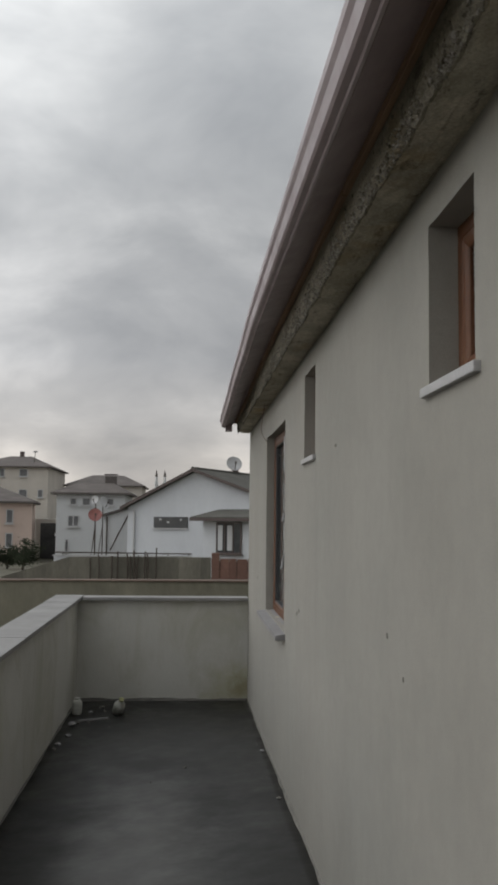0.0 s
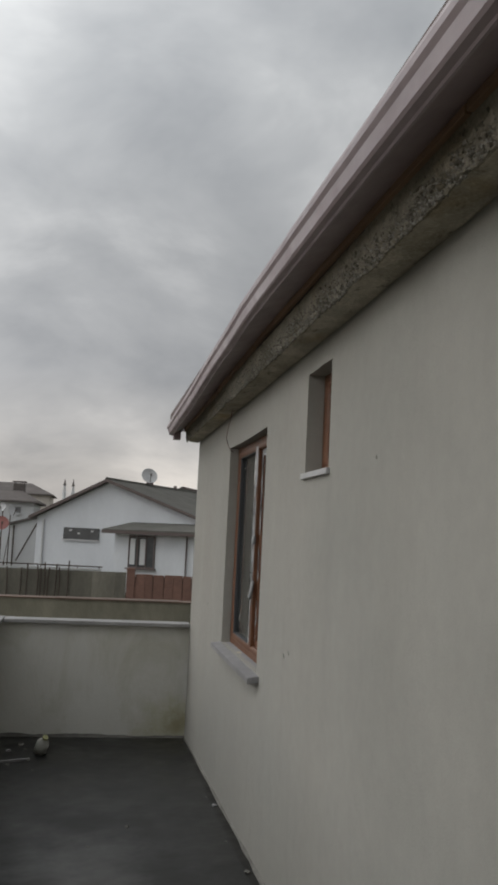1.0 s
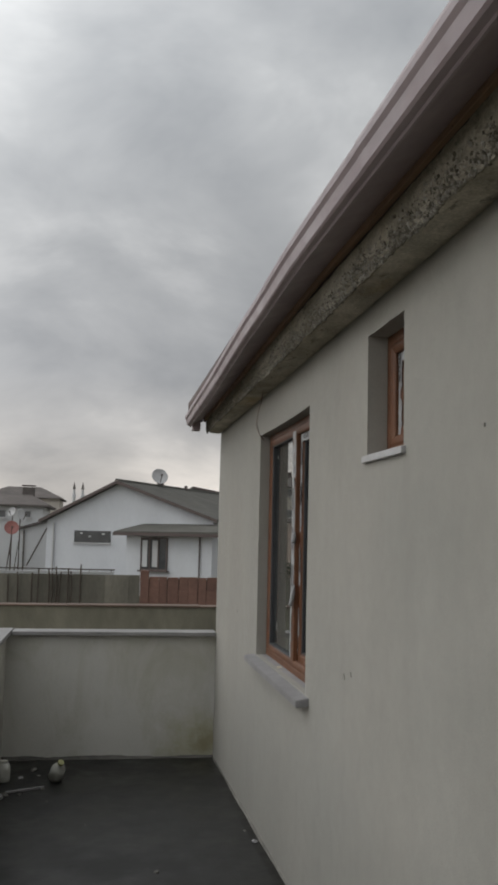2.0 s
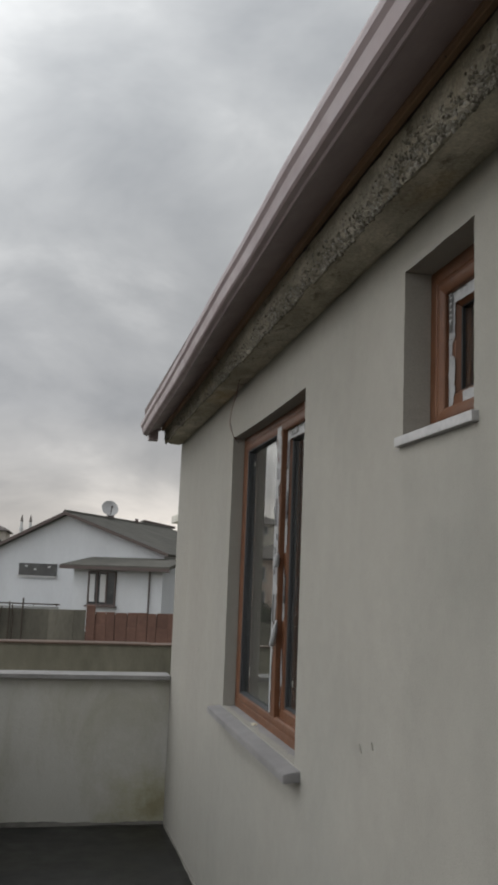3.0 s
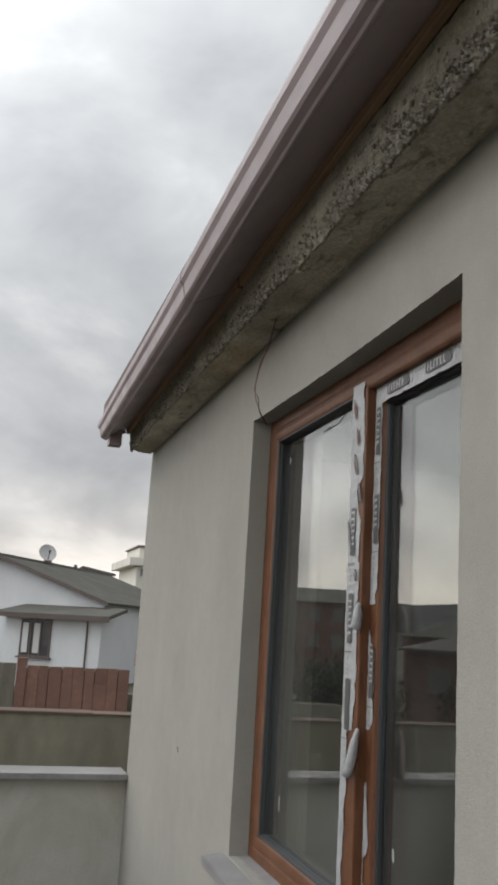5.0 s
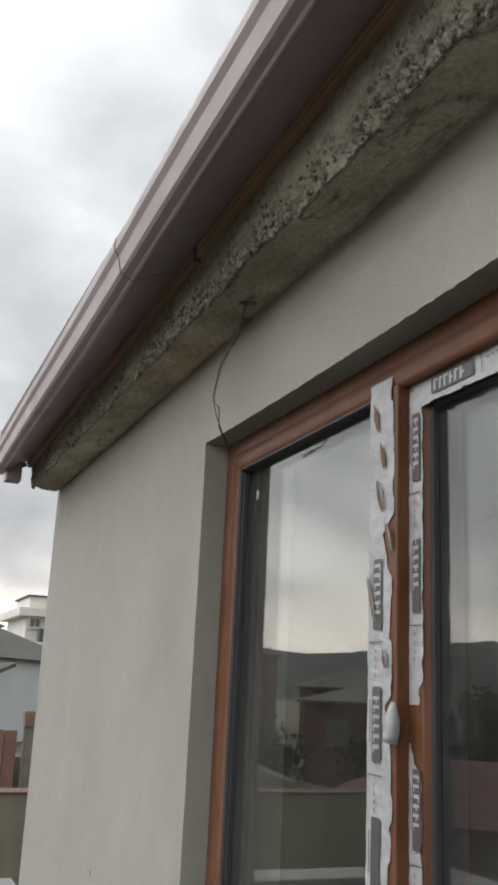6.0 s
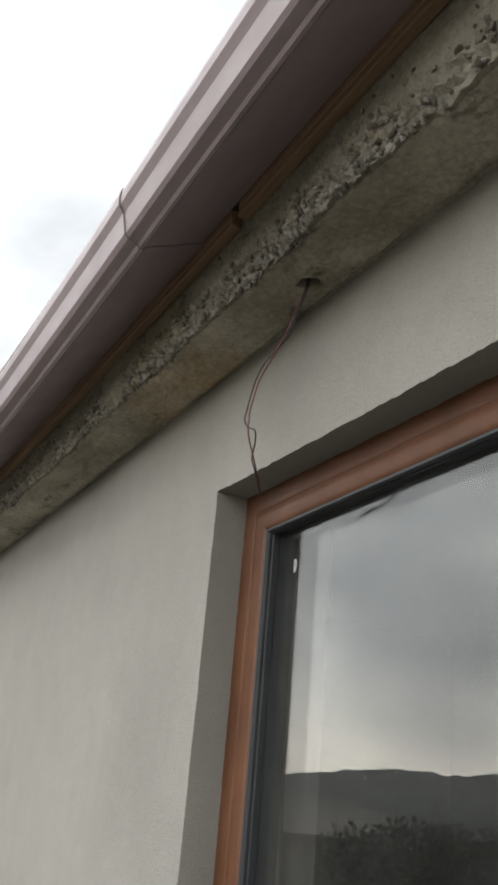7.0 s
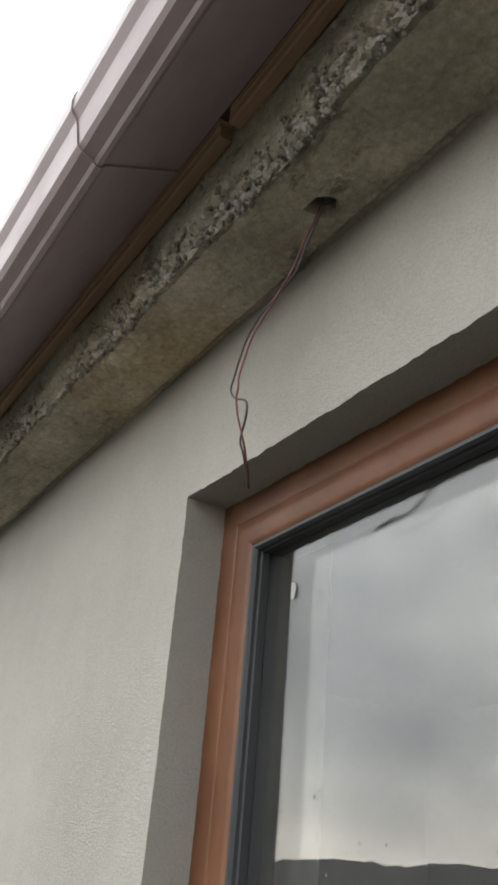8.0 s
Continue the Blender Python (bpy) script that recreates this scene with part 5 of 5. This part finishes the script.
bh = thing("balcony_house", (12.5, 72.0, -1.5), "cream apartment house with a flat parapeted roof and a dark balcony", "house")
part("wall", box(9.95, 70.0, -1.5, 17.0, 79.0, 5.55), CREAMWALL, bh)
part("cornice", box(9.35, 69.5, 5.554, 17.3, 79.4, 6.15, 0.05), CREAMWALL, bh)
part("roof_room", box(10.2, 71.0, 6.154, 15.0, 77.0, 7.0, 0.05), CREAMWALL, bh)
part("eave", box(10.05, 70.8, 7.004, 15.2, 77.2, 7.10, 0.02), TRIMBROWN, bh)
part("canopy", box(11.4, 69.3, 5.30, 14.5, 69.996, 5.40), TRIMBROWN, bh)
part("balcony", box(10.75, 68.9, 3.85, 14.5, 69.996, 4.75, 0.03), DARKPANE, bh)
part("balcony_floor", box(10.65, 68.8, 3.68, 14.6, 69.998, 3.845), CREAMWALL, bh)
far_window(bh, (10.55, 69.99, 5.12), 0.75, 0.62, 0.0, 2)
far_window(bh, (12.7, 69.99, 5.0), 0.9, 0.8, 0.0, 2)

hip_house("dark_roof_house", (11.0, 62.0, -1.2), 4.6, 8.0, 3.9, 4.7, 2.0, WHITEWALL, TILE, "white house with a dark tiled roof", [(-1.2, 2.6, 0.9, 1.0, 2), (0.8, 2.6, 0.9, 1.0, 2)], radians(-14))
for x in (-5.58, -4.14):
    mn = thing("minaret", (x, 160.0, -2.0), "slender far minaret with a pointed cap", "minaret")
    part("shaft", lathe([(0.30, 0), (0.28, 9.4), (0.36, 9.45), (0.36, 9.8), (0.22, 9.85), (0.2, 10.8)], (x, 160.0, -2.0), 8), GREYWALL, mn)
    part("cap", lathe([(0.26, 10.8), (0.02, 12.0)], (x, 160.0, -2.0), 8), TILE2, mn)


# ---- plants ----
def leafy(name, at, height, radius, seed, label, trunk=0.35, leaves=900, size=0.16):
    rng = random.Random(seed)
    o = thing(name, at, label, "tree" if trunk > 0.15 else "shrub")
    at = Vector(at)
    tips = []
    base = at + Vector((0, 0, height * trunk))
    bm = tube([at + Vector((0, 0, -0.2)), at + Vector((0.03, 0.02, height * trunk * 0.6)), base, at + Vector((0.05, 0, height * 0.75))],
              [radius * 0.09, radius * 0.07, radius * 0.055, radius * 0.02], 7)
    for k in range(9):
        a, up_ = rng.uniform(0, 6.28), rng.uniform(0.35, 0.98)
        tip = at + Vector((math.cos(a) * radius * rng.uniform(0.45, 0.85), math.sin(a) * radius * rng.uniform(0.45, 0.85), height * up_))
        mid = (base + tip) / 2 + Vector((0, 0, height * 0.05))
        limb = tube([base + Vector((0, 0, height * 0.1 * (up_ - 0.4))), mid, tip], [radius * 0.04, radius * 0.025, radius * 0.008], 5)
        me = bpy.data.meshes.new("tmp")
        limb.to_mesh(me)
        limb.free()
        bm.from_mesh(me)
        bpy.data.meshes.remove(me)
        tips += [tip, mid]
    part("trunk", bm, BARK, o)
    crown = bmesh.new()
    for k in range(leaves):
        c = rng.choice(tips)
        p = c + Vector((rng.gauss(0, 0.22), rng.gauss(0, 0.22), rng.gauss(0, 0.16))) * radius
        s = size * rng.uniform(0.6, 1.4)
        m = Matrix.Translation(p) @ Euler((rng.uniform(0, 6), rng.uniform(0, 6), rng.uniform(0, 6))).to_matrix().to_4x4()
        crown.faces.new([crown.verts.new(m @ Vector(q)) for q in ((-s, 0, 0), (-s * 0.2, -s * 0.5, 0.02), (s, 0, 0), (-s * 0.2, s * 0.5, 0.02))])
    part("crown", crown, LEAF, o)
    return o


leafy("yard_shrub", (-8.6, 50.0, -1.0), 1.35, 0.85, 1, "dark evergreen shrub beside the salmon house", 0.1, 2600, 0.055)
leafy("yard_shrub", (-9.6, 51.0, -1.0), 0.9, 0.7, 2, "low dark evergreen shrub in the yard", 0.1, 1800, 0.055)

# the town on the open side, which the panes mirror
rng = random.Random(12)
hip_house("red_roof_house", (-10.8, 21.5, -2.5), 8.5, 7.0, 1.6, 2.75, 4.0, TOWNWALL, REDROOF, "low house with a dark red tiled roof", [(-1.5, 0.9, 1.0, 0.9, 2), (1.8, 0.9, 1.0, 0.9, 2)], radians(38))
hip_house("brick_house", (-21.0, 42.0, -2.5), 9.0, 8.0, 3.6, 4.5, 4.0, BRICKISH, TILE2, "red brick coloured house with a brown roof", [(-2.5, 2.4, 1.0, 1.1, 2), (0.5, 2.4, 1.0, 1.1, 2), (3.0, 2.4, 1.0, 1.1, 2)], radians(30), trim=GREYPANEL)
for x, y, w, ze, s in ((-31, 58, 12, 4.2, 20), (-46, 52, 11, 3.8, 40), (-40, 74, 14, 4.6, 32), (-62, 66, 14, 4.6, 44), (-52, 92, 15, 5.0, 30), (-28, 84, 10, 4.8, 18), (-80, 84, 16, 5.0, 46), (-60, 45, 13, 4.4, 52), (-76, 60, 16, 5.0, 50), (-54, 34, 10, 3.4, 56), (-92, 62, 17, 5.4, 54)):
    ze += 2.0 if x / (y - 7) > -0.42 else 0.0
    wins = [(-w * 0.32 + w * 0.21 * i, z, 1.0, 1.2, 2) for i in range(4) for z in (1.2, 3.5, 5.8) if z < ze - 0.6]
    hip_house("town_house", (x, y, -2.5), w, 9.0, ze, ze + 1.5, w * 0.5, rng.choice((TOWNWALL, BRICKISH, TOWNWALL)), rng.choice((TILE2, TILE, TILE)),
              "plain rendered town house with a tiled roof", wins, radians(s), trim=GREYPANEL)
for k, (x, y, hgt) in enumerate(((-14, 30, 3.6), (-18, 33, 4.0), (-24, 36, 4.2), (-17, 27, 3.2), (-29, 44, 4.6), (-36, 46, 4.4), (-9.5, 33, 3.0))):
    leafy("broadleaf_tree", (x, y, -2.5), hgt, hgt * 0.55, 30 + k, "dark bushy tree among the town houses", 0.3, 6500, 0.10)


def hills(dist, angles, tops, rough, seed):
    bm = bmesh.new()
    rows = []
    for k in range(541):
        deg = -100 + k / 3
        a = radians(deg)
        top = float(np.interp(deg, angles, tops)) + rough * fbm((a * 14, seed, 1), 1.0, 3) + 0.35 * rough * fbm((a * 90, seed, 2), 1.0, 2)
        c, s = math.cos(a), math.sin(a)
        rows.append([bm.verts.new((s * q, c * q, z)) for q, z in ((dist * 0.7, -8), (dist * 0.87, top * 0.55), (dist, top), (dist * 1.3, -8))])
    for p, q in zip(rows, rows[1:]):
        for i in range(3):
            bm.faces.new((p[i], p[i + 1], q[i + 1], q[i]))
    return bm


setting("backdrop", hills(1100, (-100, -60, -45, -36, -31, -25, -16, -8, 80), (60, 60, 62, 61, 48, 40, 46, 8, 8), 8, 3), HILL, "pale low hills on the skyline", "hills", True)
setting("backdrop_ridge", hills(420, (-100, -60, -45, -38, -33, -28, -18, -10, 80), (10, 13, 15, 18, 11, 8, 13, -4, -4), 3.0, 7), WOODS, "dark wooded ridge behind the town", "hills", True)


# ---- small things ----
def wire(points, mat, parent, radius=0.0013):
    part("wire", tube(curved(points, 7), radius, 6), mat, parent, smooth=True)


cable = thing("cable_pair", (0.652, 7.304, 2.55), "thin red and black wires hanging from a hole in the concrete", "cable")
wire([(0.651, 7.300, 2.60), (0.650, 7.304, 2.545), (0.650, 7.318, 2.523), (0.650, 7.333, 2.506), (0.648, 7.348, 2.478), (0.648, 7.384, 2.469), (0.651, 7.422, 2.464), (0.650, 7.443, 2.448),
      (0.647, 7.452, 2.422), (0.643, 7.455, 2.392), (0.643, 7.459, 2.380), (0.643, 7.448, 2.364), (0.644, 7.423, 2.349), (0.649, 7.429, 2.334), (0.657, 7.451, 2.317), (0.665, 7.456, 2.304),
      (0.680, 7.472, 2.292), (0.694, 7.488, 2.282), (0.691, 7.484, 2.286), (0.677, 7.466, 2.299)], WIREBLACK, cable)
wire([(0.653, 7.308, 2.60), (0.651, 7.312, 2.545), (0.648, 7.330, 2.516), (0.645, 7.347, 2.484), (0.643, 7.377, 2.459), (0.645, 7.407, 2.446), (0.644, 7.423, 2.433), (0.641, 7.430, 2.408),
      (0.638, 7.434, 2.383), (0.638, 7.433, 2.369), (0.639, 7.437, 2.358), (0.645, 7.441, 2.340), (0.654, 7.444, 2.321), (0.664, 7.451, 2.306), (0.678, 7.468, 2.294), (0.690, 7.482, 2.285)], WIRERED, cable)
# Black plug added in the wire hole, standing for its shaded depth.
part("hole_plug", tube([(0.652, 7.304, 2.556), (0.652, 7.304, 2.60)], 0.010, 10), RUBBER, cable)
chip = thing("plaster_chip", (0.738, 7.12, 1.036), "cream crumb of plaster on the marble sill", "debris")


def pebble(at, r, seed, flat=0.6):
    rng = random.Random(seed)
    bm = bmesh.new()
    bmesh.ops.create_icosphere(bm, subdivisions=2, radius=1.0)
    for v in bm.verts:
        k = 1 + 0.35 * noise.noise(v.co * 1.3 + Vector((seed, 0, 0)))
        v.co = Vector((at[0] + v.co.x * r * k, at[1] + v.co.y * r * k * 1.5, at[2] + (v.co.z * flat * k + flat * 0.9) * r))
    return bm


part("chip", pebble((0.738, 7.12, 1.036), 0.016, 3, 0.4), CHIP, chip)
chip2 = thing("plaster_crumb", (0.735, 7.04, 1.036), "small cream crumb of plaster on the marble sill", "debris")
part("chip", pebble((0.735, 7.04, 1.036), 0.007, 5, 0.4), CHIP, chip2)
bits = thing("mortar_crumb", (0.74, 6.38, 1.10), "dark mortar crumbs on the window frame", "debris")
part("chip", pebble((0.748, 6.40, 1.100), 0.010, 6, 0.4), MORTAR, bits)

bottle = thing("plastic_bottle", (-0.47, 8.95, 0.006), "cloudy plastic bottle with a yellow cap lying on the floor", "bottle")
m = Matrix.Translation((-0.47, 8.95, 0.050)) @ Matrix.Rotation(radians(25), 4, "Z") @ Matrix.Rotation(radians(38), 4, "X") @ Matrix.Diagonal((1.15, 1.15, 0.78, 1))
part("bottle_body", turned(lathe([(0.030, -0.09), (0.043, -0.08), (0.043, 0.03), (0.036, 0.055), (0.016, 0.085), (0.016, 0.10)], (0, 0, 0.04), 14), m), PLASTIC, bottle, smooth=True)
part("cap", turned(lathe([(0.019, 0.10), (0.019, 0.122)], (0, 0, 0.04), 12), m), CAPGREEN, bottle, "yellow-green cap")
jug = thing("plastic_tub", (-0.83, 8.98, 0.0), "dirty pale plastic tub against the parapet", "tub")
part("tub_body", lathe([(0.037, 0.0), (0.044, 0.01), (0.046, 0.085), (0.040, 0.115), (0.025, 0.128)], (-0.83, 8.98, 0.0), 14), PLASTIC, jug, smooth=True)
part("rim", lathe([(0.028, 0.128), (0.028, 0.143)], (-0.83, 8.98, 0.0), 12), PLASTIC, jug)
rng = random.Random(9)
spots = [(-0.82, 8.55, 0.045), (-0.78, 8.62, 0.03), (-0.69, 8.63, 0.022), (-0.64, 9.26, 0.03), (-0.60, 9.10, 0.02), (-0.72, 9.05, 0.025), (-0.80, 8.16, 0.03), (-0.84, 7.89, 0.03), (-0.845, 7.75, 0.025),
         (0.115, 7.0, 0.018), (0.66, 7.33, 0.022), (0.655, 6.08, 0.02), (0.64, 7.55, 0.012), (-0.10, 6.7, 0.012), (-0.25, 7.9, 0.010), (0.63, 6.6, 0.010), (-0.55, 8.75, 0.02), (-0.50, 8.45, 0.012)]
for k, (x, y, r) in enumerate(spots):
    o = thing("mortar_lump", (x, y, floor_z(x, y)), "lump of grey mortar rubble on the terrace floor", "rubble", "rubble on the floor")
    part("lump", pebble((x, y, floor_z(x, y) - 0.004), r * 0.8, 20 + k, 0.5), MARBLE if k in (0, 5, 6, 7, 10) else MORTAR, o)
sl = thing("wood_splinter", (-0.66, 8.72, 0.004), "grey weathered splinter of wood on the terrace floor", "debris")
part("splinter", turned(box(-0.13, -0.012, 0.002, 0.13, 0.012, 0.016, 0.002), Matrix.Translation((-0.66, 8.72, 0.004)) @ Matrix.Rotation(radians(25), 4, "Z")), MARBLE, sl)

# scratches in the stucco
rng = random.Random(21)
for k, (y, z, l, tilt) in enumerate(((3.423, 1.382, 0.026, 0.3), (3.224, 1.291, 0.022, 0.2), (5.644, 1.218, 0.034, 0.45), (5.556, 1.24, 0.030, 0.3), (8.437, 1.228, 0.03, 0.5), (4.371, 2.013, 0.018, 0.0))):
    o = thing("wall_scratch", (WX, y, z), "short dark scratch in the stucco", "scratch", "scratches in the stucco")
    part("mark", solid([(WX - 0.0045, y - 0.0008, z - l * 0.3), (WX - 0.0045, y + 0.0006, z - l * 0.3 + 0.003), (WX - 0.0045, y + 0.0008 + l * tilt, z + l * 0.3), (WX - 0.0045, y - 0.0005 + l * tilt, z + l * 0.3)], (0.006, 0, 0)), DIRT, o)
